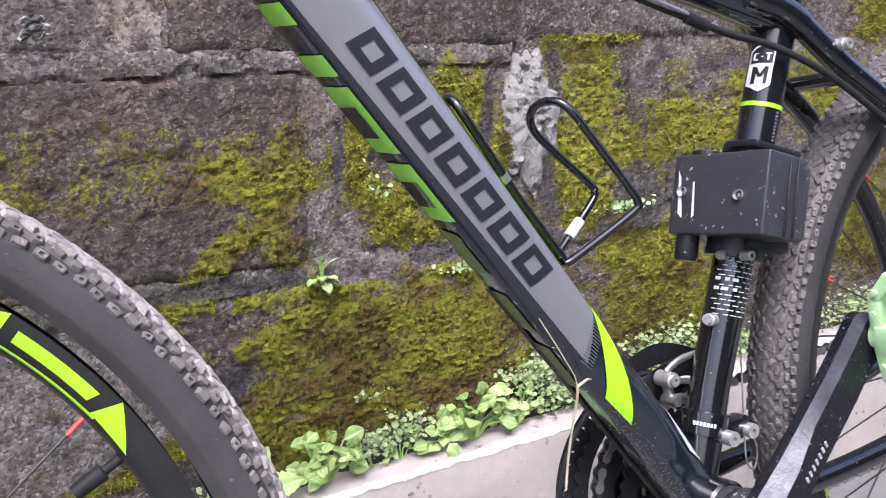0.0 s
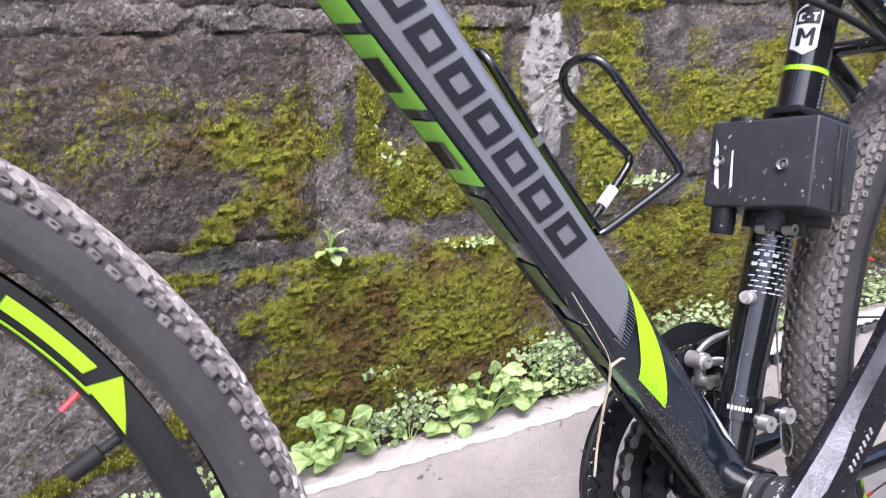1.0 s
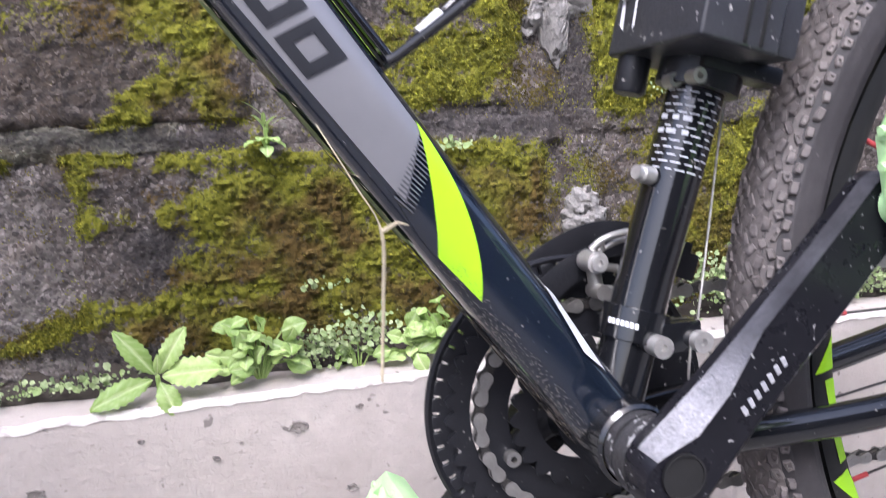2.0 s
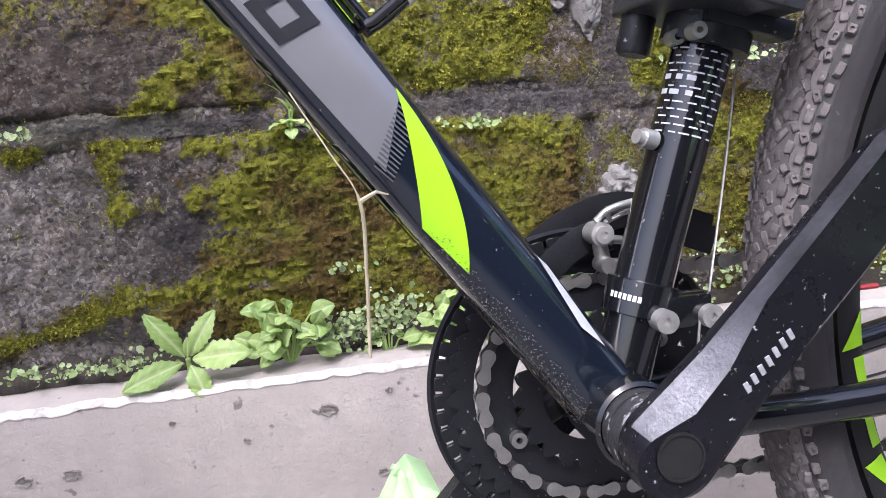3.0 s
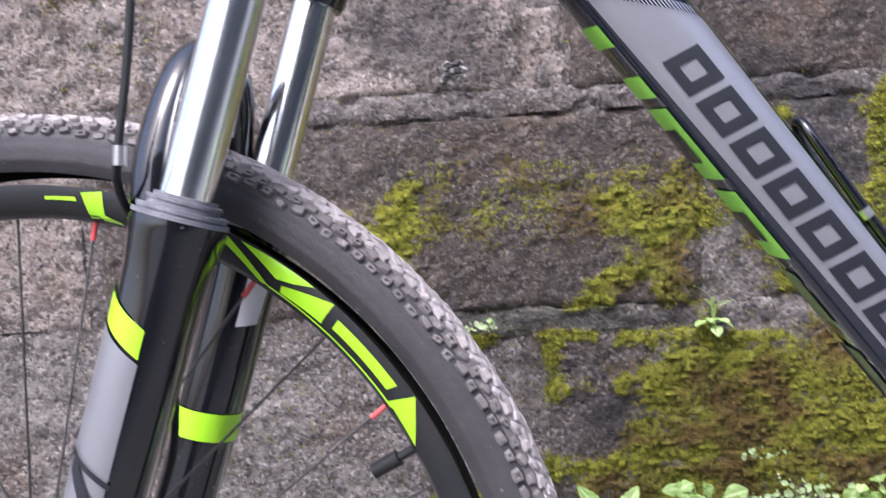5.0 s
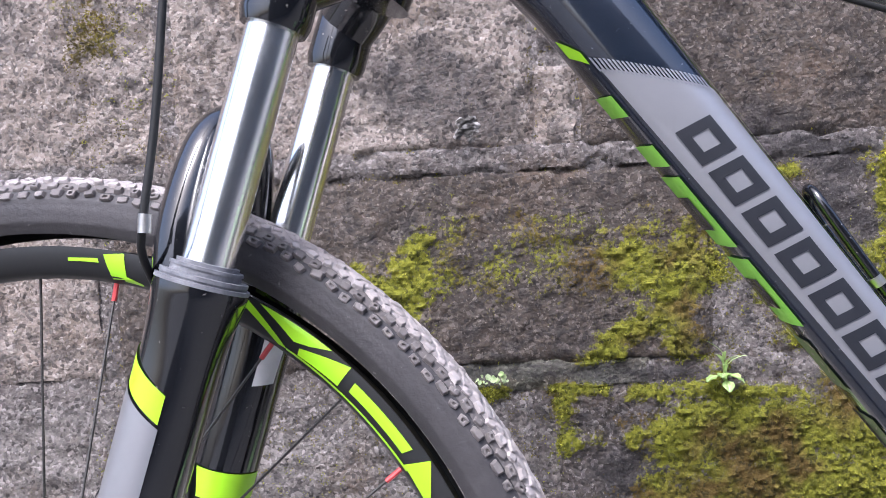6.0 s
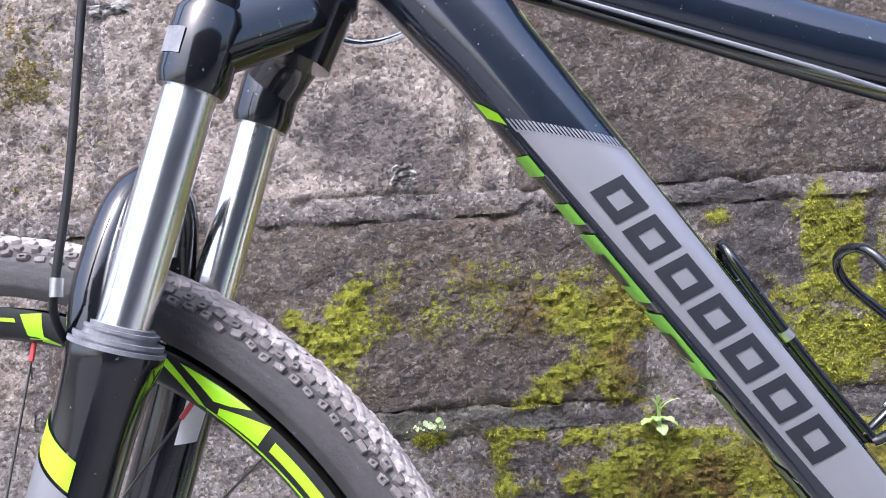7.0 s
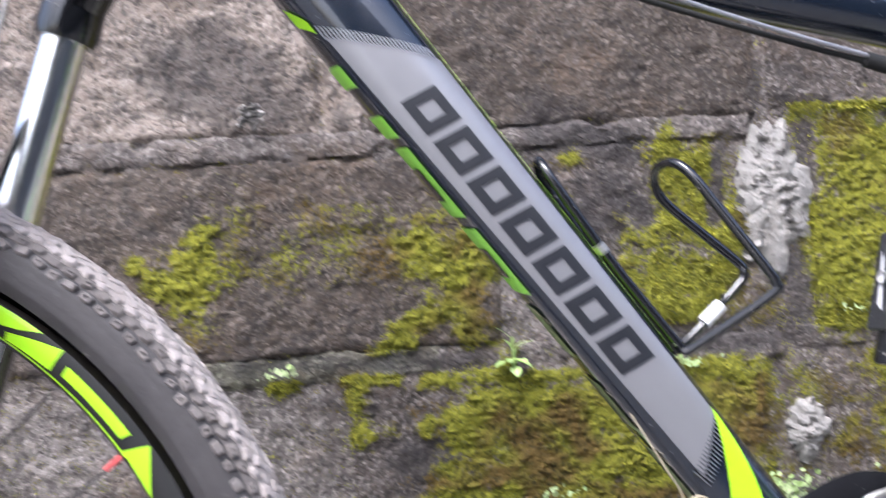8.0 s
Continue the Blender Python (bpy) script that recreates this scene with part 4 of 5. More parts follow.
def knob(ang, y, tilt, size, h, pit=0.0):
    """One tread block on the tyre's round back: a chamfered block, some with a moulded dimple."""
    a = math.asin(max(-0.98, min(0.98, y / 0.0245)))
    er, et = Vector((math.cos(ang), 0, math.sin(ang))), Vector((-math.sin(ang), 0, math.cos(ang)))
    n_ = er * math.cos(a) + Vector((0, 1, 0)) * math.sin(a)
    b_ = Vector((0, 1, 0)) * math.cos(a) - er * math.sin(a)
    t_ = (et * math.cos(tilt) + b_ * math.sin(tilt))
    b_ = n_.cross(t_)
    c = er * (0.3195 + 0.0225 * math.cos(a)) + Vector((0, 0.0245 * math.sin(a), 0))
    rings = [(-0.001, 1.12), (h * 0.75, 0.96), (h, 0.76)] + ([(h, 0.40), (h - pit, 0.30)] if pit else [])
    v = []
    for lift, k in rings:
        for i, j in ((-1, -0.8), (-0.1, -1), (1, -0.7), (0.9, 0.75), (0.1, 1), (-0.9, 0.8)):
            v.append(c + n_ * lift + t_ * i * size[0] * k + b_ * j * size[1] * k)
    f = [tuple(range(len(v) - 6, len(v)))]
    for q in range(0, len(v) - 6, 6):
        f += [(q + i, q + (i + 1) % 6, q + 6 + (i + 1) % 6, q + 6 + i) for i in range(6)]
    return v, f


def crown_geo(first=-37, last=37, rise=0.0005):
    """The dusty skin of the tyre under the blocks, between two angles across its back."""
    prof = []
    for k in range(25):
        a = radians(first + (last - first) * k / 24)
        lift = -0.0008 if k in (0, 24) else rise
        prof.append(((0.0245 + lift) * math.sin(a), 0.3195 + (0.0225 + lift) * math.cos(a)))
    return lathe(prof, None, 168)


def blocks_geo(rows, count=190):
    """Staggered rows of small tread blocks: (off the middle, shift, half size, turn, height)."""
    geos = []
    r = random.Random(2)
    for i in range(count):
        for y, off, size, tilt, h in rows:
            for side in (-1, 1):
                a = 2 * math.pi * (i + off + (0.5 if side > 0 else 0)) / count + r.uniform(-0.0015, 0.0015)
                flip = 1 if i % 2 else -0.6
                geos.append(knob(a, side * (y + r.uniform(-0.0006, 0.0006)), side * tilt * flip + r.uniform(-0.2, 0.2), (size[0] * r.uniform(0.75, 1.15), size[1] * r.uniform(0.8, 1.15)), h * r.uniform(0.55, 1.15), 0.0013 if y > 0.014 and r.random() < 0.5 else 0.0))
    return join(*geos)


CROWN_ROWS = ((0.0031, 0.0, (0.0042, 0.0022), 0.55, 0.0014), (0.0088, 0.5, (0.0040, 0.0023), -0.6, 0.0020), (0.0138, 0.05, (0.0035, 0.0025), 0.4, 0.0027))
SHOULDER_ROWS = ((0.0184, 0.52, (0.0035, 0.0024), 0.25, 0.0030), (0.0219, 0.02, (0.0038, 0.0026), 0.1, 0.0032))


RIM_PROF = [(-0.0125, 0.2985), (-0.0130, 0.2960), (-0.0122, 0.2900), (-0.0095, 0.2822), (-0.0040, 0.2785), (0.0040, 0.2785), (0.0095, 0.2822), (0.0122, 0.2900), (0.0130, 0.2960), (0.0125, 0.2985), (0.010, 0.2960), (-0.010, 0.2960), (-0.0125, 0.2985)]


def rim_skin(r, side=-1):
    """How far off its middle the rim's flank stands at a radius."""
    pts = [(0.0040, 0.2785), (0.0095, 0.2822), (0.0122, 0.2900), (0.0130, 0.2960), (0.0125, 0.2985)]
    for (y0, r0), (y1, r1) in zip(pts, pts[1:]):
        if r <= r1:
            return side * (y0 + (y1 - y0) * max(0, (r - r0) / (r1 - r0)) + 0.0006)
    return side * 0.0132


def rim_patch(a, b, c, d, side=-1, n=16, m=5):
    """A decal on the rim's flank between corners (degrees from straight back over the top to the front, radius)."""
    verts, faces = [], []
    for j in range(m + 1):
        for i in range(n + 1):
            p = Vector((*a, 0)).lerp(Vector((*b, 0)), i / n).lerp(Vector((*d, 0)).lerp(Vector((*c, 0)), i / n), j / m)
            t = radians(p.x)
            verts.append((p.y * math.cos(t), rim_skin(p.y, side), p.y * math.sin(t)))
    for j in range(m):
        for i in range(n):
            k = j * (n + 1) + i
            faces.append((k, k + 1, k + n + 2, k + n + 1))
    return verts, faces


TYRE, TREAD = mesh_of("tyre", *tyre_geo(), M_TYRE), mesh_of("tread", *join(crown_geo(), blocks_geo(CROWN_ROWS)), M_TREAD)
# the rear wheel takes the same tread in a darker brown
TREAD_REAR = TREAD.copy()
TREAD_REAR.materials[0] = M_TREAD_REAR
SHOULDER = mesh_of("shoulder_tread", *join(crown_geo(-54, -36, 0.0003), crown_geo(36, 54, 0.0003), blocks_geo(SHOULDER_ROWS)), M_KNOB)
RIM = mesh_of("rim", *lathe(RIM_PROF, None, 128), M_RIM)
SPOKE = mesh_of("spoke", *tube([(0, 0, 0), (0, 0, 1)], 0.0009, 6, caps=False), M_GREASE)
NIPPLE = mesh_of("nipple", *tube([(0, 0, -0.013), (0, 0, 0.0)], 0.0017, 8), M_RED)


def wheel(name, m, turn, label, tread):
    """A rim with tyre, tread, spokes, nipples, hub and valve; turn: degrees by which its decals are turned."""
    rim = part(name, RIM, M_RIM, bicycle, label)
    rim.matrix_local = m
    part("tyre", TYRE, M_TYRE, rim, "black rubber tyre with scuffed sidewalls")
    part("tread", tread, M_TREAD, rim, "knobbly tread caked with dust")
    part("shoulder_tread", SHOULDER, M_KNOB, rim, "muddy dimpled shoulder tread")["kind"] = "stuff"
    part("hub", lathe([(-0.05, 0.004), (-0.05, 0.009), (-0.036, 0.010), (-0.034, 0.024), (-0.031, 0.024), (-0.028, 0.012), (0.028, 0.012), (0.031, 0.024), (0.034, 0.024), (0.036, 0.010), (0.05, 0.009), (0.05, 0.004)], None, 28), M_BLACK, rim)
    for i in range(32):
        a = radians(turn + i * 11.25)
        side = -1 if i % 2 else 1
        b = a + radians(55 if i % 4 < 2 else -55)
        p1 = Vector((0.2800 * math.cos(a), side * 0.002, 0.2800 * math.sin(a)))
        p0 = Vector((0.022 * math.cos(b), side * 0.0325, 0.022 * math.sin(b)))
        rot = (p1 - p0).to_track_quat("Z", "Y").to_matrix().to_4x4()
        s = part("spoke", SPOKE, M_GREASE, rim)
        s.matrix_local = Matrix.Translation(p0) @ rot @ Matrix.Diagonal((1, 1, (p1 - p0).length, 1))
        if i % 2:
            q = part("nipple", NIPPLE, M_RED, rim)
            q.matrix_local = Matrix.Translation(p1) @ rot
    return rim


STEER = Matrix.Translation((0.163, 0, 0.647)) @ Matrix.Rotation(radians(-5), 4, Vector((0.305, 0, 0.952))) @ Matrix.Translation((-0.163, 0, -0.647))
front_wheel = wheel("front_wheel", STEER @ pose(0.013, 0.002, 0.3375), 0, "black front rim with lime decals", TREAD)
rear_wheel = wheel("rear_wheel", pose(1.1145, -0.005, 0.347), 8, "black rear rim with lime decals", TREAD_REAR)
RIM_LIME = [((34.8, 0.2932), (44.8, 0.2932), (44.7, 0.2866), (35.2, 0.2864)), ((32.6, 0.2982), (34.0, 0.2830), (31.0, 0.2822), (27.8, 0.2815)),
            ((46.3, 0.2984), (52.6, 0.2872), (52.4, 0.2830), (46.2, 0.2842)), ((49.2, 0.2984), (59.4, 0.2976), (53.6, 0.2886), (51.6, 0.2920)),
            ((62.0, 0.2984), (62.6, 0.2946), (55.2, 0.2815), (54.0, 0.2822)), ((62.3, 0.2975), (66.5, 0.2984), (65.8, 0.2900), (61.8, 0.2900)),
            ((33.2, 0.2830), (54.0, 0.2826), (54.0, 0.2812), (33.2, 0.2814)), ((77.3, 0.2978), (79.9, 0.2954), (78.6, 0.2808), (76.6, 0.2818)), ((76.7, 0.2838), (77.0, 0.2806), (74.5, 0.2800), (74.5, 0.2812)),
            ((80.6, 0.2925), (84.5, 0.2915), (84.4, 0.2895), (80.4, 0.2900))]
REAR_LIME = [((178.4, 0.2805), (178.8, 0.2815), (183.2, 0.2975), (183.0, 0.2812)), ((184.2, 0.2825), (184.2, 0.2905), (187.6, 0.2890), (187.4, 0.2815)),
             ((189.4, 0.2835), (189.4, 0.2895), (195.0, 0.2890), (195.0, 0.2825)), ((196.2, 0.2840), (196.6, 0.2975), (201.5, 0.2830), (201.2, 0.2800)),
             ((203.0, 0.2820), (203.4, 0.2960), (212.0, 0.2960), (212.0, 0.2860))]
for rim, decals in ((front_wheel, RIM_LIME), (rear_wheel, REAR_LIME)):
    for side in (-1, 1):
        for k in (0, 180):
            for a, b, c, d in decals:
                part("lime_decal", rim_patch((k + a[0], a[1]), (k + b[0], b[1]), (k + c[0], c[1]), (k + d[0], d[1]), side), M_LIME, rim)
part("valve", tube([(0.2785 * math.cos(radians(27.5)), 0, 0.2785 * math.sin(radians(27.5))), (0.268 * math.cos(radians(27.5)), 0, 0.268 * math.sin(radians(27.5))), (0.2675 * math.cos(radians(27.5)), 0, 0.2675 * math.sin(radians(27.5))), (0.250 * math.cos(radians(27.5)), 0, 0.250 * math.sin(radians(27.5)))], [0.0028, 0.0028, 0.0050, 0.0046], 12), M_RUBBER, front_wheel, "valve with a black plastic cap")

# fork
fork = part("fork", join(
    moved(tube([(SX(0.743), -0.060, 0.743), (SX(0.749), -0.060, 0.749), (SX(0.783), -0.060, 0.783), (SX(0.790), -0.060, 0.790)], [0.0185, 0.0205, 0.0200, 0.0165], 24), STEER),
    moved(tube([(SX(0.752), 0.060, 0.752), (SX(0.758), 0.060, 0.758), (SX(0.795), 0.060, 0.795), (SX(0.803), 0.060, 0.803)], [0.0185, 0.0205, 0.0200, 0.0165], 24), STEER),
    moved(tube(smooth_path([(SX(0.769), -0.060, 0.769), (SX(0.785) + 0.018, -0.036, 0.786), (SX(0.80) + 0.034, -0.012, 0.801), (SX(0.80) + 0.034, 0.012, 0.801), (SX(0.79) + 0.020, 0.036, 0.795), (SX(0.780), 0.060, 0.780)]), 0.021, 20, 0.85), STEER),
    moved(tube([(SX(0.775) + 0.032, 0, 0.778), (SX(0.83) + 0.034, 0, 0.822)], 0.026, 24), STEER)), M_BLACK, bicycle, "gloss black suspension fork crown")


def leg_r(z):
    return 0.0203 + 0.012 * max(0.0, z - 0.38) + 0.0030 * max(0.0, min(1.0, (z - 0.555) / 0.045)) ** 2


for side in (-1, 1):
    stan = part("stanchion", moved(tube([(SX(0.50), side * 0.06, 0.50), (SX(0.76), side * 0.06, 0.76)], 0.0150, 32), STEER), M_CHROME, fork, "polished chrome stanchion")
    line = smooth_path([(SX(0.604), side * 0.06, 0.604), (SX(0.595), side * 0.06, 0.595), (SX(0.56), side * 0.06, 0.56), (SX(0.48), side * 0.061, 0.48), (SX(0.38) - 0.004, side * 0.062, 0.38), (SX(0.35) - 0.020, side * 0.062, 0.340)], 5)
    leg = part("lower_leg", moved(tube(line, [leg_r(p.z) for p in line], 32), STEER), M_BLACK, fork)
    for z, d, r in ((0.604, 0.0022, 0.0262), (0.6062, 0.0012, 0.0238), (0.6074, 0.0022, 0.0244), (0.6096, 0.0030, 0.0198), (0.6126, 0.0018, 0.0205), (0.6144, 0.002, 0.0176)):
        part("seal_ring", moved(tube([(SX(z), side * 0.06, z), (SX(z + d), side * 0.06, z + d)], r, 32), STEER), M_SEAL, fork, "grey wiper seal ring dusted pale")

    def band(z0, z1, a0, a1, r, slant=0.0, n=20):
        v, f = [], []
        ax = Vector((0.305, 0, 0.952))
        e = Vector((0.952, 0, -0.305))
        for j in (0, 1):
            for i in range(n + 1):
                a = radians(a0 + (a1 - a0) * i / n)
                z = (z1 if j else z0) + slant * (i / n - 0.5)
                c = Vector((SX(z), side * 0.06, z))
                v.append(c + (leg_r(z) + r) * (e * math.sin(a) + Vector((0, -math.cos(a), 0))))
        for i in range(n):
            f.append((i, i + 1, i + n + 2, i + n + 1))
        return moved((v, f), STEER)

    part("lime_band", band(0.5446, 0.5595, -95, 16, 0.0010, -0.022) if side < 0 else band(0.468, 0.486, -95, 95, 0.0008, 0.004), M_LIME, leg, "neon lime band")
    if side < 0:
        part("silver_panel", band(0.450, 0.5425, -95, 18, 0.0014, -0.022), M_SILVER, leg, "silver grey panel")
        part("dark_dash", band(0.478, 0.481, -95, 22, 0.0028, -0.02), M_CHARCOAL, leg)
        part("dark_dash", band(0.458, 0.468, -40, 22, 0.0028, -0.03), M_CHARCOAL, leg)
    else:
        part("paper_label", band(0.545, 0.590, 25, 62, 0.0008, 0.004), M_WHITE, leg, "small pale paper label")
part("arch", moved(tube(smooth_path([(SX(0.60) - 0.016, -0.060, 0.600), (SX(0.64) - 0.026, -0.056, 0.640), (SX(0.68) - 0.030, -0.040, 0.685), (SX(0.70) - 0.032, -0.015, 0.703), (SX(0.70) - 0.032, 0.015, 0.703), (SX(0.68) - 0.030, 0.040, 0.685), (SX(0.64) - 0.026, 0.056, 0.640), (SX(0.60) - 0.016, 0.060, 0.600)]), 0.0150, 16, 0.75), STEER), M_BLACK, fork)
part("front_hose", tube(smooth_path([(0.150, -0.075, 0.900), (0.139, -0.078, 0.806), (0.130, -0.081, 0.700), (0.122, -0.083, 0.641), (0.117, -0.072, 0.622), (0.117, -0.046, 0.596), (0.124, -0.030, 0.545), (0.122, -0.026, 0.480), (0.105, -0.020, 0.430), (0.095, -0.03, 0.37)]), 0.0023, 12), M_RUBBER, bicycle, "black brake hose")
mark = []
ax, e_ = Vector((0.305, 0, 0.952)), Vector((0.952, 0, -0.305))
for z in (0.758, 0.772):
    for k in range(9):
        a = radians(-52 + 44 * k / 8)
        mark.append(Vector((SX(z), -0.06, z)) + 0.0209 * (e_ * math.sin(a) + Vector((0, -math.cos(a), 0))))
part("pale_mark", moved((mark, [(k, k + 1, k + 10, k + 9) for k in range(8)]), STEER), M_SEAL, fork, "worn pale square mark")
part("dial", moved(join(tube([(SX(0.789), -0.06, 0.789), (SX(0.799), -0.06, 0.799)], 0.0125, 20), tube([(SX(0.799), -0.06, 0.799), (SX(0.789), -0.06, 0.803)], 0.0100, 20)), STEER), M_PLASTIC, fork, "black preload dial")
part("bare_cable", tube(smooth_path([(0.235, 0.045, 0.830), (0.262, 0.048, 0.806), (0.290, 0.046, 0.802), (0.330, 0.036, 0.812)]), 0.0026, 10), M_CHROME, bicycle, "silver cable housing")
part("gear_cable", tube([(0.186, 0.020, 0.780), (0.179, 0.0204, 0.7566), (0.159, 0.0204, 0.6895), (0.152, 0.020, 0.660)], 0.0012, 8), M_STEEL, bicycle, "thin bare gear cable")
part("hose_clip", tube([(0.1225, -0.083, 0.634), (0.1232, -0.083, 0.644)], 0.0036, 12), M_STEEL, bicycle)

# cranks, rings and chain
BB = Vector((0.690, 0, 0.312))
ARM = Vector((0.690, 0, 0.724))


def arm_geo(y, flip):
    """A forged arm: a flat outer face, sloping flanks and round ends; y < 0 is the near side."""
    d = ARM * flip
    across = Vector((d.z, 0, -d.x))
    out = -1 if y < 0 else 1
    line = [-0.0224 * math.cos(math.pi * k / 24) for k in range(12)] + [0.0, 0.02, 0.045, 0.08, 0.12, 0.15, 0.172] + [0.172 + 0.0164 * math.sin(math.pi * k / 16) for k in range(1, 9)]
    verts, faces = [], []
    for s in line:
        if s < 0:
            w = math.sqrt(max(0.0225 ** 2 - s * s, 0.000009))
        elif s < 0.172:
            w = 0.0225 - 0.0045 * min(s / 0.05, 1) - 0.0015 * max(0, (s - 0.05) / 0.122)
        else:
            w = math.sqrt(max(0.0165 ** 2 - (s - 0.172) ** 2, 0.000009))
        yc = y * (1 + 0.10 * min(max(s / 0.13, 0), 1))
        bevel = -0.88 + 0.62 * math.exp(-((s - 0.030) / 0.030) ** 2)
        for u, v in ((-1, -0.0090), (-1, -0.0010), (bevel, 0.0095), (0.80, 0.0100), (1, 0.0060), (1, -0.0090)):
            verts.append(BB + d * s + across * (u * w) + Vector((0, yc + out * v, 0)))
    m = 6
    for j in range(len(line) - 1):
        for i in range(m):
            q = (i + 1) % m
            faces.append((j * m + i, j * m + q, (j + 1) * m + q, (j + 1) * m + i))
    faces += [tuple(range(m)), tuple(range(len(verts) - m, len(verts)))]
    return verts, faces


crank_arm = part("crank_arm", arm_geo(-0.072, 1), M_ARM, bicycle, "scuffed black forged crank arm")
# a strip over the upper bevel: wear plus a painted sky reflection
flank = []
for k, v in enumerate(crank_arm.data.vertices):
    if k % 6 in (1, 2):
        flank.append(v.co + Vector((-0.00025, -0.0003, 0.00025)))
part("worn_bevel", (flank, [(k, k + 1, k + 3, k + 2) for k in range(22, len(flank) - 10, 2)]), M_BEVEL, crank_arm, "scratched, worn bevel in lighter grey for the sky it reflects")
part("crank_cap", join(disc(-0.0832, -0.080, 0, 0.0118, Matrix.Translation(BB), 32), disc(-0.0840, -0.080, 0.0105, 0.0118, Matrix.Translation(BB), 32)), M_RUBBER, crank_arm, "round dust cap")
part("boss_collar", disc(-0.066, -0.050, 0.010, 0.0222, Matrix.Translation(BB), 36), M_SCUFF, crank_arm, "scuffed bare metal collar")
for k in range(7):
    c = BB + ARM * (0.044 + 0.0052 * k) + Vector((ARM.z, 0, -ARM.x)) * 0.0045 + Vector((0, -0.0822 - 0.072 * (0.044 + 0.0052 * k) / 1.3, 0))
    part("mark_bar", rounded_box((0.0026, 0.0009, 0.0052), 0.0002, Matrix.Translation(c) @ Matrix.Rotation(-math.atan2(ARM.z, ARM.x), 4, "Y") @ Matrix.Rotation(0.35, 4, "Y"), 1), M_MARK, crank_arm)
chainset = part("chainset", join(arm_geo(0.072, -1), *[tube([BB + Vector((0, 0.056, 0)), BB + Vector((0.052 * math.cos(a), 0.050, 0.052 * math.sin(a)))], [0.012, 0.008], 12) for a in (0.5, 2.07, 3.64, 5.21)]), M_PLASTIC, bicycle, "black far crank with a four-arm spider")


def ring_geo(teeth, y, r_in, thick=0.0022):
    """A toothed chainring about the bottom bracket."""
    r = 0.0127 / (2 * math.sin(math.pi / teeth))
    n = teeth * 4
    v, f = [], []
    for yy in (y - thick / 2, y + thick / 2):
        for rr in (0, 1):
            for i in range(n):
                a = 2 * math.pi * i / n
                rad = r_in if rr == 0 else r + (0.0035, 0.0015, -0.003, 0.0015)[i % 4]
                v.append(BB + Vector((rad * math.cos(a), yy, rad * math.sin(a))))
    for i in range(n):
        q = (i + 1) % n
        f += [(i, q, n + q, n + i), (2 * n + i, 3 * n + i, 3 * n + q, 2 * n + q), (n + i, n + q, 3 * n + q, 3 * n + i), (i, 2 * n + i, 2 * n + q, q)]
    return v, f


part("small_ring", ring_geo(22, 0.036, 0.030), M_PLASTIC, chainset)
part("middle_ring", ring_geo(32, 0.044, 0.046), M_PLASTIC, chainset, "oily toothed middle chainring")
part("large_ring", ring_geo(40, 0.052, 0.068), M_PLASTIC, chainset, "oily toothed large chainring")
guard = part("guard_ring", join(lathe([(0.055, 0.0905), (0.053, 0.0940), (0.0555, 0.0957), (0.060, 0.0950), (0.0605, 0.0905), (0.055, 0.0905)], Matrix.Translation(BB), 96)), M_PLASTIC, chainset, "black plastic chain guard ring")
SLOT = mesh_of("guard_rib", *rounded_box((0.0090, 0.003, 0.0070), 0.0008, None, 1), M_PLASTIC)
part("guard_plate", disc(0.0540, 0.0565, 0.0720, 0.0862, Matrix.Translation(BB), 96), M_PLASTIC, chainset)
for i in range(52):
    a = 2 * math.pi * i / 52
    o = part("guard_rib", SLOT, M_PLASTIC, chainset)
    o.matrix_local = Matrix.Translation(BB + Vector((0.0884 * math.cos(a), 0.0555, 0.0884 * math.sin(a)))) @ Matrix.Rotation(-a + math.pi / 2, 4, "Y")
BOLT = mesh_of("ring_bolt", *disc(-0.003, 0.003, 0.002, 0.0050, None, 14), M_STEEL)
for a in (0.5, 2.07, 3.64, 5.21):
    o = part("ring_bolt", BOLT, M_STEEL, chainset)
    o.matrix_local = Matrix.Translation(BB + Vector((0.052 * math.cos(a), 0.040, 0.052 * math.sin(a))))


def link_geo(outer):
    """One chain link along x, half an inch long."""
    y, r = (0.0034, 0.0044) if outer else (0.0022, 0.0040)
    geos = []
    for s in (-1, 1):
        v, f = [], []
        out = [(-0.00635 + r * math.cos(a), r * math.sin(a)) for a in [radians(60 + 30 * k) for k in range(9)]]
        out += [(0, -r * 0.55)] + [(0.00635 + r * math.cos(a), r * math.sin(a)) for a in [radians(-120 + 30 * k) for k in range(9)]] + [(0, r * 0.55)]
        n = len(out)
        for yy in (s * y - 0.0005, s * y + 0.0005):
            v += [(a, yy, b) for a, b in out]
        f += [tuple(range(n)), tuple(range(2 * n - 1, n - 1, -1))] + [(i, i + n, (i + 1) % n + n, (i + 1) % n) for i in range(n)]
        geos.append((v, f))
    if outer:
        geos += [disc(-0.0042, 0.0042, 0, 0.0019, pose(x, 0, 0), 8) for x in (-0.00635, 0.00635)]
    return join(*geos)


LINKS = [mesh_of("chain_link", *link_geo(o), M_STEEL if o else M_GREASE, False) for o in (True, False)]
chain = tagged(new("chain"), "oily steel bicycle chain")
chain.parent = bicycle
chain["label"] = "oily bare steel chain"
route = []
R1, AX, R2, PU, R3 = 0.0648, Vector((1.1145, 0.044, 0.347)), 0.040, Vector((1.10, 0.044, 0.262)), 0.020
for k in range(121):
    a = radians(88 + 187 * k / 120)
    route.append(BB + Vector((R1 * math.cos(a), 0.044, R1 * math.sin(a))))
route += [PU + Vector((-0.01, 0, -R3))]
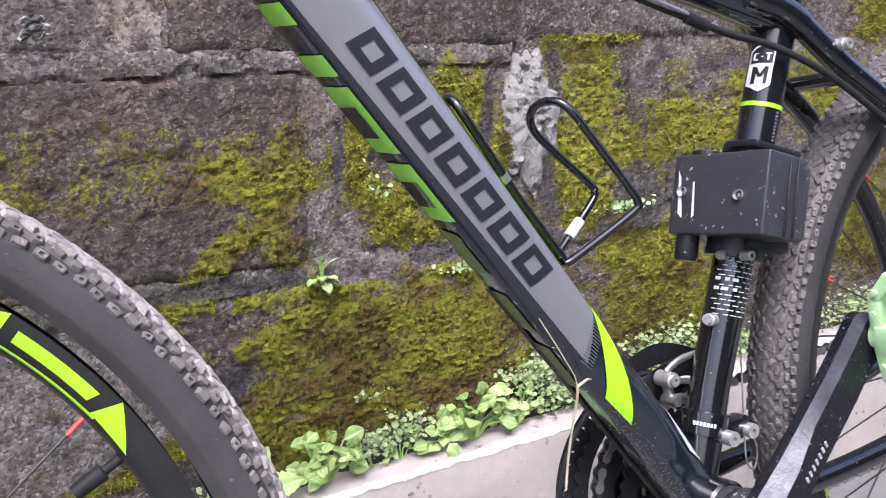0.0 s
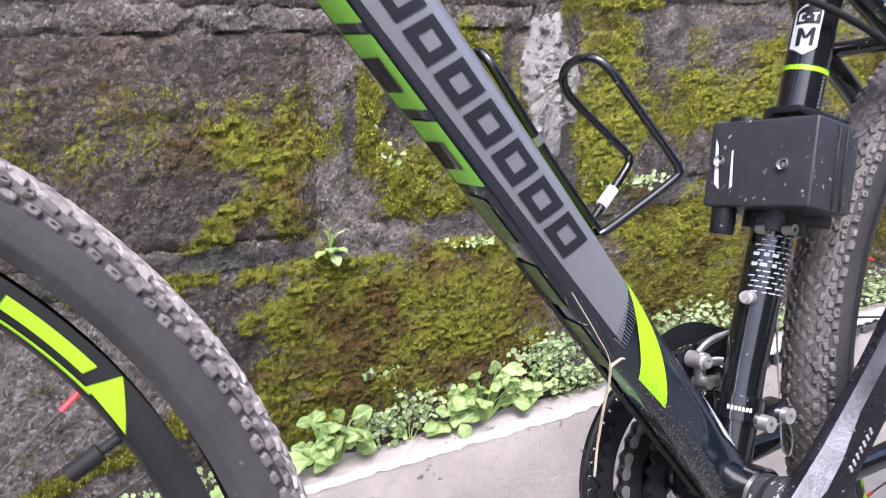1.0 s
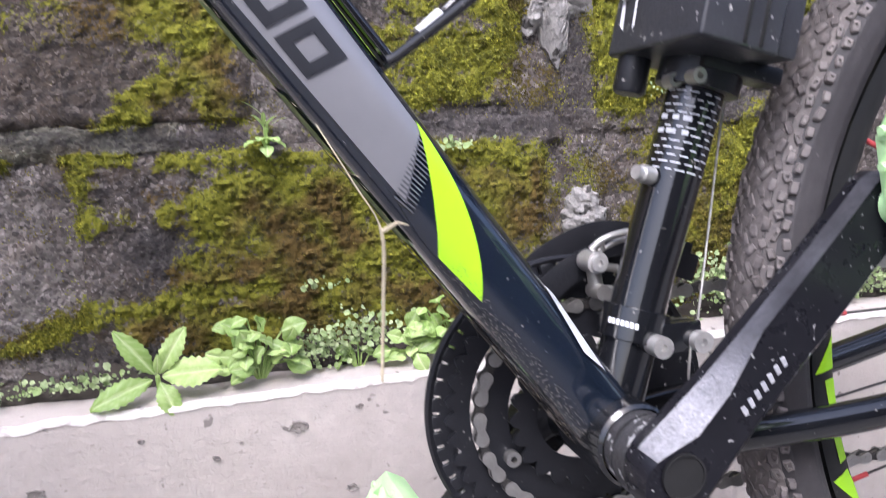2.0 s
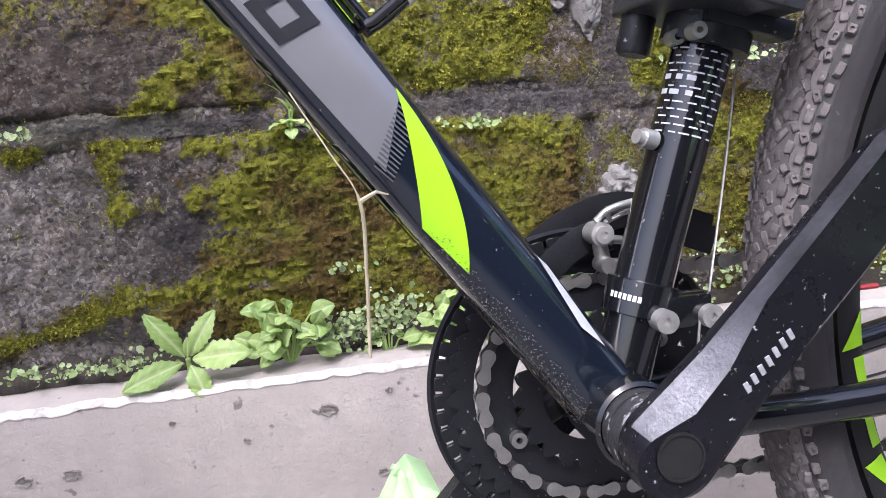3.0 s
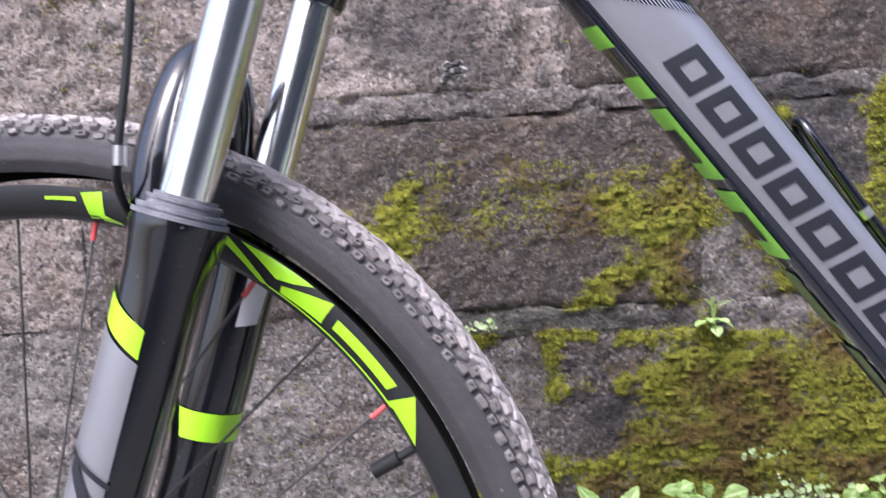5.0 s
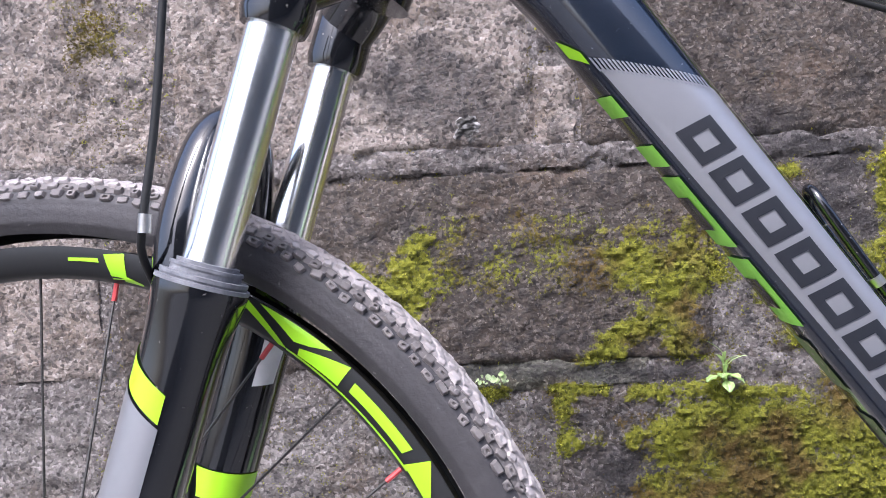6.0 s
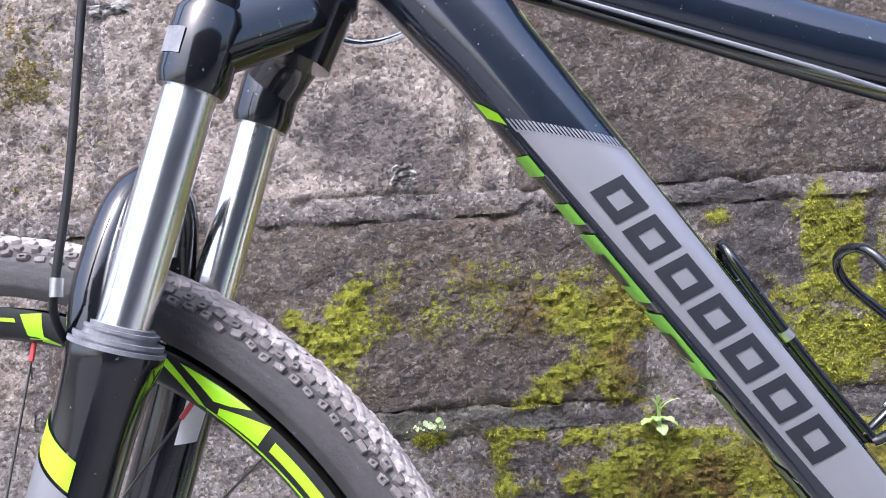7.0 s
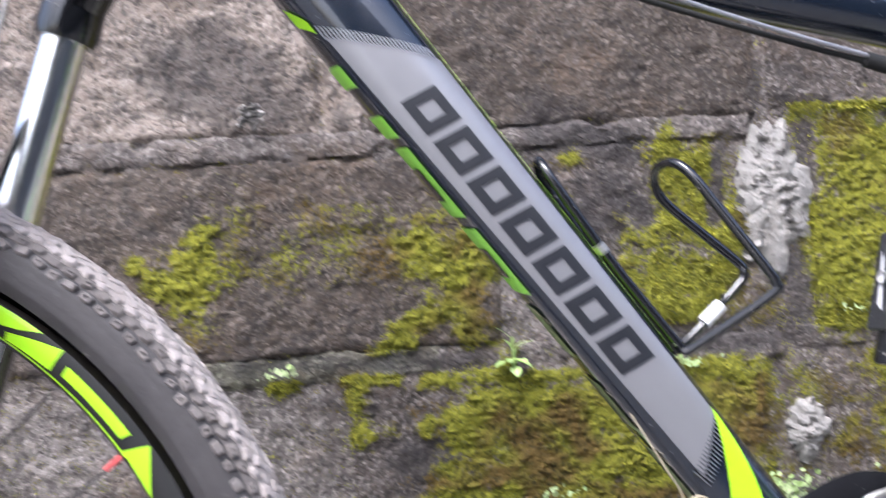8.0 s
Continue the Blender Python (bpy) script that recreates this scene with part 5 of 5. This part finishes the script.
route += [PU + Vector((R3 * math.cos(radians(a)), 0, R3 * math.sin(radians(a)))) for a in (-60, -30, 0, 30)]
route += [AX + Vector((R2 * math.cos(radians(a)), 0, R2 * math.sin(radians(a)))) for a in range(-30, 91, 15)]
route.append(route[0])
seg_at, total = [0.0], 0.0
for a, b in zip(route, route[1:]):
    total += (b - a).length
    seg_at.append(total)
count = int(total / 0.0127) // 2 * 2


def on_route(d):
    d %= total
    i = max(k for k in range(len(seg_at)) if seg_at[k] <= d)
    i = min(i, len(route) - 2)
    return route[i].lerp(route[i + 1], (d - seg_at[i]) / max(seg_at[i + 1] - seg_at[i], 1e-9))


for k in range(count):
    a, b = on_route(k * total / count), on_route((k + 1) * total / count)
    o = part("chain_link", LINKS[k % 2], M_STEEL, chain)
    o.matrix_local = Matrix.Translation((a + b) / 2) @ Matrix.Rotation(-math.atan2(b.z - a.z, b.x - a.x), 4, "Y")
part("rear_sprocket", join(disc(0.042, 0.046, 0.016, 0.041, pose(1.1145, 0, 0.347), 48), disc(0.036, 0.039, 0.016, 0.052, pose(1.1145, 0, 0.347), 48)), M_GREASE, bicycle)
part("chain_pulley", disc(0.042, 0.046, 0.003, 0.019, pose(1.10, 0, 0.262), 32), M_PLASTIC, bicycle)


def beam(a, b, wide, thick, m):
    """A moulded bar with soft edges from a to b in a pedal's own plane."""
    a, b = Vector(a), Vector(b)
    turn = math.atan2(b.z - a.z, b.y - a.y)
    return rounded_box((thick, (b - a).length + wide * 0.7, wide), min(wide, thick) * 0.22, m @ Matrix.Translation((a + b) / 2) @ Matrix.Rotation(turn, 4, "X"))


def pedal(m, label):
    """A moulded platform pedal: spindle housing, angular frame, slanting ribs and pins; its spindle lies along y."""
    top = part("pedal", join(rounded_box((0.024, 0.098, 0.024), 0.004, m @ pose(0, 0.052, 0)), moved(tube([(0, -0.002, 0), (0, 0.008, 0)], 0.0105, 16), m)), M_PEDAL, bicycle, label)
    for z in (-1, 1):
        line = [(0.005, 0.010), (0.007, 0.034), (0.020, 0.050), (0.086, 0.048), (0.098, 0.034), (0.099, 0.010)]
        for (y0, z0), (y1, z1) in zip(line, line[1:]):
            part("rail", beam((0, y0, z * z0), (0, y1, z * z1), 0.010, 0.018, m), M_PEDAL, top)
        for y0, y1 in ((0.016, 0.042), (0.088, 0.062)):
            part("rib", beam((0, y0, z * 0.043), (0, y1, z * 0.012), 0.008, 0.014, m), M_PEDAL, top)
        for y, h in ((0.006, 0.022), (0.010, 0.040), (0.050, 0.049), (0.096, 0.038)):
            part("pin", moved(tube([(-0.0115, y, z * h), (0.0115, y, z * h)], 0.0024, 8), m), M_PEDAL, top)
    part("spindle", moved(tube([(0, -0.016, 0), (0, 0.002, 0)], 0.0078, 16), m), M_STEEL, top)
    return top


near_end = BB + ARM * 0.172 + Vector((0, -0.092, 0))
far_end = BB - ARM * 0.172 + Vector((0, 0.094, 0))
pedal(Matrix.Translation(near_end) @ pose(0, 0, 0, 0, 12, 180), "mint green plastic platform pedal")
pedal(Matrix.Translation(far_end) @ pose(0, 0, 0, 0, 30, 0), "mint green plastic platform pedal")

# front derailleur
fd = part("front_derailleur", tube([st(0.362), st(0.3625), st(0.380), st(0.3805)], [0.0185, 0.0196, 0.0196, 0.0185], 32, side=(1, 0, 0)), M_BLACK, bicycle, "black clamp band of the front derailleur")
for k in range(7):
    part("mark_bar", on_seat_tube(0.3696, 0.3726, 74 - 8 * k, 74 - 8 * k - 5.6, 0.0199, 2), M_WHITE, fd)
for c in ((0.7125, -0.022, 0.362), (0.740, -0.018, 0.361)):
    part("clamp_bolt", join(disc(-0.006, 0.012, 0.0022, 0.0062, pose(*c), 18), disc(-0.002, 0.010, 0, 0.0025, pose(*c), 10)), M_WORN, fd, "bare steel socket bolt")
part("clamp_ear", rounded_box((0.026, 0.016, 0.018), 0.003, pose(0.730, -0.010, 0.364)), M_BLACK, fd)
part("cage_plate", join(tube(smooth_path([(0.660, 0.038, 0.378), (0.690, 0.040, 0.400), (0.730, 0.040, 0.408), (0.775, 0.040, 0.392)]), 0.009, 10, 0.12, side=(0, 1, 0)), tube(smooth_path([(0.655, 0.062, 0.385), (0.690, 0.064, 0.408), (0.730, 0.064, 0.416), (0.785, 0.064, 0.396)]), 0.010, 10, 0.12, side=(0, 1, 0))), M_PLASTIC, fd, "bent black chain cage")
part("link_boss", join(disc(0.020, 0.036, 0, 0.0068, pose(0.698, 0, 0.4055), 20), disc(0.017, 0.022, 0.002, 0.0050, pose(0.698, 0, 0.4055), 16)), M_WORN, fd, "pale cast alloy link")
part("link", join(tube([(0.698, 0.028, 0.404), (0.7000, 0.028, 0.3885)], 0.0045, 12), disc(0.018, 0.034, 0, 0.0048, pose(0.7000, 0, 0.3875), 16)), M_STEEL, fd, "dull alloy link")
part("lever", join(tube(smooth_path([(0.6965, 0.026, 0.4130), (0.7030, 0.024, 0.4185), (0.7150, 0.024, 0.4215), (0.7310, 0.024, 0.4225)], 5), 0.0021, 10), tube(smooth_path([(0.7030, 0.030, 0.4110), (0.7150, 0.030, 0.4155), (0.7300, 0.030, 0.4180)], 5), 0.0017, 8), tube([(0.7030, 0.024, 0.4185), (0.7060, 0.030, 0.4120)], 0.0018, 8)), M_WORN, fd, "pale open wire lever")
part("lever_body", rounded_box((0.030, 0.010, 0.011), 0.003, pose(0.7200, 0.034, 0.4130, 0, -8)), M_PLASTIC, fd)
for z0, z1 in ((0.4018, 0.3965), (0.3880, 0.3840)):
    part("pivot_pin", tube([(0.7040, 0.030, z0), (0.7300, 0.030, z1)], 0.0026, 12), M_STEEL, fd, "dull steel pivot pin")
part("derailleur_cable", tube(smooth_path([(0.745, -0.010, 0.372), (0.764, 0.004, 0.43), (0.785, 0.012, 0.52), (0.81, 0.008, 0.65)]), 0.0008, 6), M_STEEL, fd)
part("cable_end", tube(smooth_path([(0.735, -0.018, 0.360), (0.731, -0.022, 0.338), (0.741, -0.020, 0.328), (0.751, -0.016, 0.338), (0.749, -0.014, 0.356)]), 0.0008, 6), M_STEEL, fd)
part("boss_bolt", join(disc(0, 0.008, 0, 0.0052, along(st(0.452) + Vector((-0.016, -0.006, 0.004)), st(0.452) + Vector((-0.030, -0.010, 0.008))), 14), disc(0.006, 0.012, 0, 0.0040, along(st(0.452) + Vector((-0.016, -0.006, 0.004)), st(0.452) + Vector((-0.030, -0.010, 0.008))), 14)), M_WORN, bicycle, "bare boss bolt")

# clamped case on the seat tube
BOX = Matrix.Translation((0.749, -0.014, 0.552)) @ pose(0, 0, 0, 0, 15.5, 3)
case = part("clamp_case", rounded_box((0.048, 0.092, 0.066), 0.0022, BOX, 3), M_CASE, bicycle, "scratched black plastic case clamped round the tube")
part("case_back", rounded_box((0.024, 0.080, 0.060), 0.003, BOX @ pose(0.030, 0.002, 0)), M_CASE, case)
part("case_groove", join(*[rounded_box((0.0022, 0.003, 0.062), 0.0008, BOX @ pose(x, -0.0462, 0), 1) for x in (0.002, 0.012)]), M_RUBBER, case)
part("collar", join(tube([st(0.583), st(0.590), st(0.592)], [0.024, 0.024, 0.022], 28, side=(1, 0, 0)), rounded_box((0.060, 0.026, 0.006), 0.002, Matrix.Translation(st(0.588, -0.012)) @ pose(0, 0, 0, 0, 15.5, 0))), M_PLASTIC, case)
part("lower_collar", join(tube([st(0.502), st(0.516)], 0.0235, 28, side=(1, 0, 0)), rounded_box((0.050, 0.020, 0.010), 0.002, Matrix.Translation(st(0.512, -0.014)) @ pose(0.012, 0, 0, 0, 15.5, 0))), M_PLASTIC, case)
for y in (0.006, -0.018):
    part("collar_bolt", disc(-0.005, 0.004, 0.0018, 0.0042, Matrix.Translation(st(0.508, -0.012 + y) + Vector((-0.021, 0, 0))), 14), M_STEEL, case)
part("knob", moved(tube([(0, 0, 0), (0, 0, -0.020), (0, 0, -0.022)], [0.0095, 0.0095, 0.0080], 20), BOX @ pose(-0.012, 0.034, -0.032)), M_PLASTIC, case)
part("top_lug", moved(tube([(0, 0, 0), (0, 0, 0.005)], 0.013, 20), BOX @ pose(-0.008, 0.026, 0.032)), M_PLASTIC, case)
for y, z in ((-0.022, -0.002), (0.034, 0.002)):
    part("screw", lathe([(0.002, 0.0042), (-0.0002, 0.0042), (-0.0014, 0.0034), (-0.0020, 0.0020), (-0.0008, 0.0016), (-0.0008, 0.0)], BOX @ pose(-0.0250, y, z, 0, 0, 90), 16), M_WORN, case, "bright screw head")
part("paint_scrape", moved(([(-0.0243, 0.040, 0.020), (-0.0243, 0.037, 0.014), (-0.0243, 0.032, -0.020), (-0.0243, 0.037, -0.016)], [(0, 1, 2, 3)]), BOX @ pose(-0.0003, 0, 0)), M_WHITE, case, "pale scrape")
part("paint_scrape", moved(([(-0.0243, 0.024, 0.010), (-0.0243, 0.0225, 0.010), (-0.0243, 0.020, -0.018), (-0.0243, 0.0225, -0.020)], [(0, 1, 2, 3)]), BOX @ pose(-0.0003, 0, 0)), M_WHITE, case)

# bottle cage on the down tube
cage = part("bottle_cage", tube(smooth_path([dt(-0.095, 0.771, -0.010), dt(-0.094, 0.780, -0.014), dt(-0.094, 0.826, -0.034), dt(-0.098, 0.833, -0.036), dt(-0.110, 0.835, -0.034), dt(-0.150, 0.839, -0.025), dt(-0.176, 0.841, -0.019), dt(-0.187, 0.840, -0.011), dt(-0.189, 0.836, 0.004), dt(-0.182, 0.833, 0.016), dt(-0.168, 0.832, 0.021), dt(-0.140, 0.837, 0.020), dt(-0.108, 0.843, 0.017), dt(-0.101, 0.842, 0.016), dt(-0.097, 0.834, 0.016), dt(-0.093, 0.790, 0.013), dt(-0.094, 0.771, 0.010)], 6), 0.0031, 12), M_BLACK, bicycle, "bent black wire bottle cage")
part("back_wire", tube(smooth_path([dt(-0.095, 0.772, -0.009), dt(-0.160, 0.772, -0.009), dt(-0.222, 0.775, -0.010), dt(-0.238, 0.778, -0.004), dt(-0.238, 0.778, 0.004), dt(-0.222, 0.775, 0.010), dt(-0.160, 0.772, 0.009), dt(-0.095, 0.772, 0.009)], 6), 0.0032, 12), M_BLACK, cage)
part("back_plate", rounded_box((0.074, 0.018, 0.008), 0.003, Matrix.Translation(dt(-0.132, 0.7705)) @ Matrix.Rotation(math.atan2(0.815, 0.58), 4, "Y")), M_RUBBER, cage)
part("collar", tube([dt(-0.172, 0.772, -0.009), dt(-0.178, 0.772, -0.009)], 0.0042, 10), M_STEEL, cage)
part("tape", tube([dt(-0.0940, 0.799, 0.0138), dt(-0.0950, 0.816, 0.0150)], 0.0043, 12), M_WHITE, cage, "strip of pale tape")


# ---- plants ----
def leaf_geo(length, width, curl=0.3, teeth=0, fold=0.25, n=10, m=8):
    """A leaf along x from its stalk, bulging either side of its midrib, bent down at the tip, waved or toothed at the edge."""
    verts, faces = [], []
    for i in range(n + 1):
        t = i / n
        w = width * 0.5 * math.sin(math.pi * min(t * 0.93 + 0.05, 1)) ** 0.75
        if teeth:
            w *= 1 - 0.16 * teeth * (i % 2)
        for j in range(m + 1):
            v = j / m * 2 - 1
            bulge = fold * (abs(v) ** 0.7 - 0.75 * v * v) * w * 1.5 + 0.05 * width * math.sin(t * 13 + 4 * abs(v)) * abs(v)
            verts.append(Vector((length * t + 0.06 * length * abs(v) * (1 - t), v * w, length * curl * (0.35 * t - t * t) + bulge)))
    for i in range(n):
        for j in range(m):
            k = i * (m + 1) + j
            faces.append((k, k + m + 1, k + m + 2, k + 1))
    return verts, faces


def leaf(geo, material, parent, n=10, m=8):
    """One leaf blade; its rib layer marks the midrib and the side veins."""
    ob = part("leaf", geo, material, parent)
    rib = []
    for i in range(n + 1):
        for j in range(m + 1):
            v = abs(j / m * 2 - 1)
            rib.append(0.5 if v < 0.01 and i < n else (0.12 if (i + round(v * 2)) % 3 == 0 and v < 0.9 else 0.0))
    ob.data.attributes.new("rib", "FLOAT", "POINT").data.foreach_set("value", rib)
    return ob


def plant(name, place, leaves, material, label, category="weed", seed=1):
    """leaves: (turn, rise, length, width, teeth, stalk) each; every leaf is a part on its own stalk."""
    root = tagged(new(name), label, category)
    root.location = place
    for turn, rise, length, width, teeth, stalk in leaves:
        m = Matrix.Rotation(radians(turn), 4, "Z") @ Matrix.Rotation(-radians(rise), 4, "Y")
        tip = m @ Vector((stalk, 0, stalk * 0.4))
        g = leaf_geo(length, width, 0.4, teeth)
        bend = Matrix.Translation(tip) @ Matrix.Rotation(radians(turn), 4, "Z") @ Matrix.Rotation(-radians(rise * 0.75), 4, "Y")
        leaf(moved(g, bend), material, root)
        part("stalk", tube([(0, 0, -0.004), tip * 0.5 + Vector((0, 0, 0.002)), tip], 0.0011, 6), material, root)
    return root


r = random.Random(11)


def leaf_pose(at, head, face):
    head, face = Vector(head).normalized(), Vector(face).normalized()
    across = face.cross(head).normalized()
    m = Matrix((head, across, head.cross(across))).transposed().to_4x4()
    m.translation = at
    return m


weed = tagged(new("toothed_weed"), "young green weed with toothed leaves on the ledge", "weed", "weeds on the ledge")
weed.location = (0.4215, 0.381, 0.2545)
for a, ln, wd, out in ((192, 0.056, 0.024, -0.35), (122, 0.052, 0.021, -0.1), (60, 0.046, 0.021, 0.0), (10, 0.052, 0.030, -0.3), (296, 0.034, 0.022, -0.6), (85, 0.020, 0.008, -0.4)):
    d = (math.cos(radians(a)), out, math.sin(radians(a)))
    leaf(moved(leaf_geo(ln, wd, 0.25, 1, 0.3, 16), leaf_pose((d[0] * 0.004, d[1] * 0.004, d[2] * 0.004), d, (0, -1, 0.75))), M_LEAF, weed, 16)
part("stem", tube([(0, 0.006, -0.022), (0, 0.003, -0.008), (0, 0, 0.002)], 0.0022, 8), M_LEAF, weed)


def clump(place, count, spread, size, seed, label, tall=1.05):
    """A dome of round leaves on thin stalks, each turned outwards and to the light."""
    q = random.Random(seed)
    root = tagged(new("leafy_weed"), label, "weed", "weeds on the ledge")
    root.location = place
    for _ in range(count):
        a, far = radians(q.uniform(5, 175)), math.sqrt(q.uniform(0.02, 1.0))
        tip = Vector((math.cos(a) * far, -0.45 * q.uniform(0.1, 1.0) * (1.15 - far), math.sin(a) * far * tall + 0.12)) * spread
        d = tip.normalized()
        ln = size * q.uniform(0.7, 1.15)
        head = Vector((d.x * 0.9 + q.uniform(-0.6, 0.6), -0.45 + q.uniform(-0.3, 0.3), d.z * 0.5 - 0.25 + q.uniform(-0.4, 0.4)))
        face = Vector((d.x * 0.6 + q.uniform(-0.45, 0.45), -0.80 + q.uniform(-0.3, 0.2), 0.75 + q.uniform(-0.3, 0.2)))
        m = leaf_pose(tip, head, face)
        leaf(moved(leaf_geo(ln, ln * q.uniform(0.70, 0.92), q.uniform(0.1, 0.5), 0, q.uniform(0.15, 0.40)), m), M_LEAF, root)
        part("stalk", tube([(d.x * 0.004, 0, -0.004), tip * 0.5 + Vector((0, 0, 0.004)), tip], 0.0009, 6), M_LEAF, root)
    return root


clump((0.511, 0.388, 0.243), 34, 0.034, 0.0205, 21, "round-leaved green weed growing on the ledge", 1.65)
clump((0.604, 0.398, 0.238), 9, 0.020, 0.010, 24, "small green weed on the ledge")
clump((0.662, 0.392, 0.238), 18, 0.034, 0.018, 22, "leafy green weed sprawling over the ledge")
clump((0.700, 0.392, 0.240), 40, 0.052, 0.020, 23, "tall leafy green weed sprawling over the ledge")
clump((0.765, 0.396, 0.238), 24, 0.036, 0.013, 25, "small green weed growing at the wall's foot")
plant("wall_sprout", (0.534, WALL_Y - 0.008, 0.452), [(250, 15, 0.013, 0.012, 0, 0.007), (300, 5, 0.012, 0.011, 0, 0.009), (205, -5, 0.014, 0.012, 0, 0.008), (270, -35, 0.014, 0.012, 0, 0.007), (330, -15, 0.012, 0.010, 0, 0.008), (230, 68, 0.022, 0.0045, 0, 0.012), (300, 62, 0.022, 0.0045, 0, 0.012), (190, 78, 0.030, 0.003, 0, 0.016), (350, 55, 0.020, 0.004, 0, 0.012), (265, 82, 0.018, 0.004, 0, 0.014)], M_LEAF, "small pale sprout rooted in a wall joint")
straw = tagged(part("dry_stalk", tube(smooth_path([(0.532, -0.028, 0.494), (0.548, -0.030, 0.464), (0.560, -0.027, 0.440), (0.5608, -0.015, 0.405), (0.560, -0.008, 0.380), (0.559, -0.004, 0.358)]), [0.0004] * 12 + [0.0010] * 18 + [0.0008], 8), M_STRAW), "dry pale straw caught on the bicycle's down tube", "straw")
straw.matrix_world = bicycle.matrix_world
part("twig", tube([(0.560, -0.027, 0.440), (0.568, -0.029, 0.444), (0.574, -0.026, 0.442)], [0.0013, 0.0009, 0.0004], 6), M_STRAW, straw)


# tiny creeping leaves that nobody could count
def creepers(name, rows, material, label, seed):
    q = random.Random(seed)
    verts, faces = [], []
    for cx, cy, cz, rx, rz, count in rows:
        for _ in range(int(count * (0.65 if cx < 0.4 else 1.05))):
            a, b = q.gauss(0, 0.5), q.gauss(0, 0.5)
            s = 0.0024 + 0.0062 * q.random() ** 2
            c = Vector((cx + a * rx, cy - q.uniform(0, 0.016) , max(cz + b * rz, 0.241)))
            d = Vector((q.uniform(-1, 1), q.uniform(-1, 0.1), q.uniform(-0.2, 1))).normalized()
            e = d.cross(Vector((q.uniform(-0.4, 0.4), 1, -0.8))).normalized()
            k = len(verts)
            up = d.cross(e) * s * 0.14
            verts += [c, c + d * s * 0.3 + e * s * 0.40 + up, c + d * s * 0.75 + e * s * 0.36 + up, c + d * s, c + d * s * 0.75 - e * s * 0.36 + up, c + d * s * 0.3 - e * s * 0.40 + up]
            faces += [(k, k + 1, k + 2, k + 3), (k, k + 3, k + 4, k + 5)]
    return tagged(part(name, (verts, faces), material, None, smooth=False), label, "creeping plant", kind="stuff")


creepers("creeping_weed", [(0.20, 0.405, 0.256, 0.050, 0.016, 420), (0.02, 0.41, 0.256, 0.10, 0.016, 320), (0.36, 0.408, 0.252, 0.05, 0.010, 160), (0.30, 0.41, 0.250, 0.07, 0.008, 160), (0.57, 0.404, 0.262, 0.04, 0.018, 260),
                           (0.62, 0.404, 0.270, 0.03, 0.020, 160), (0.80, 0.412, 0.290, 0.05, 0.022, 520), (0.845, 0.402, 0.258, 0.06, 0.018, 520), (1.02, 0.408, 0.280, 0.09, 0.030, 700), (1.20, 0.405, 0.260, 0.12, 0.022, 500), (1.48, 0.400, 0.268, 0.16, 0.030, 900), (0.575, 0.415, 0.316, 0.02, 0.006, 22)], M_LEAF_PALE, "tiny pale green leaves creeping along the wall's foot", 31)
creepers("wall_greenery", [(0.60, 0.417, 0.545, 0.014, 0.024, 22), (0.30, 0.418, 0.460, 0.02, 0.006, 60), (0.95, 0.412, 0.484, 0.05, 0.008, 110), (0.705, 0.415, 0.440, 0.03, 0.005, 45)] , M_LEAF_PALE, "scattered tiny seedlings in the wall's moss", 32)
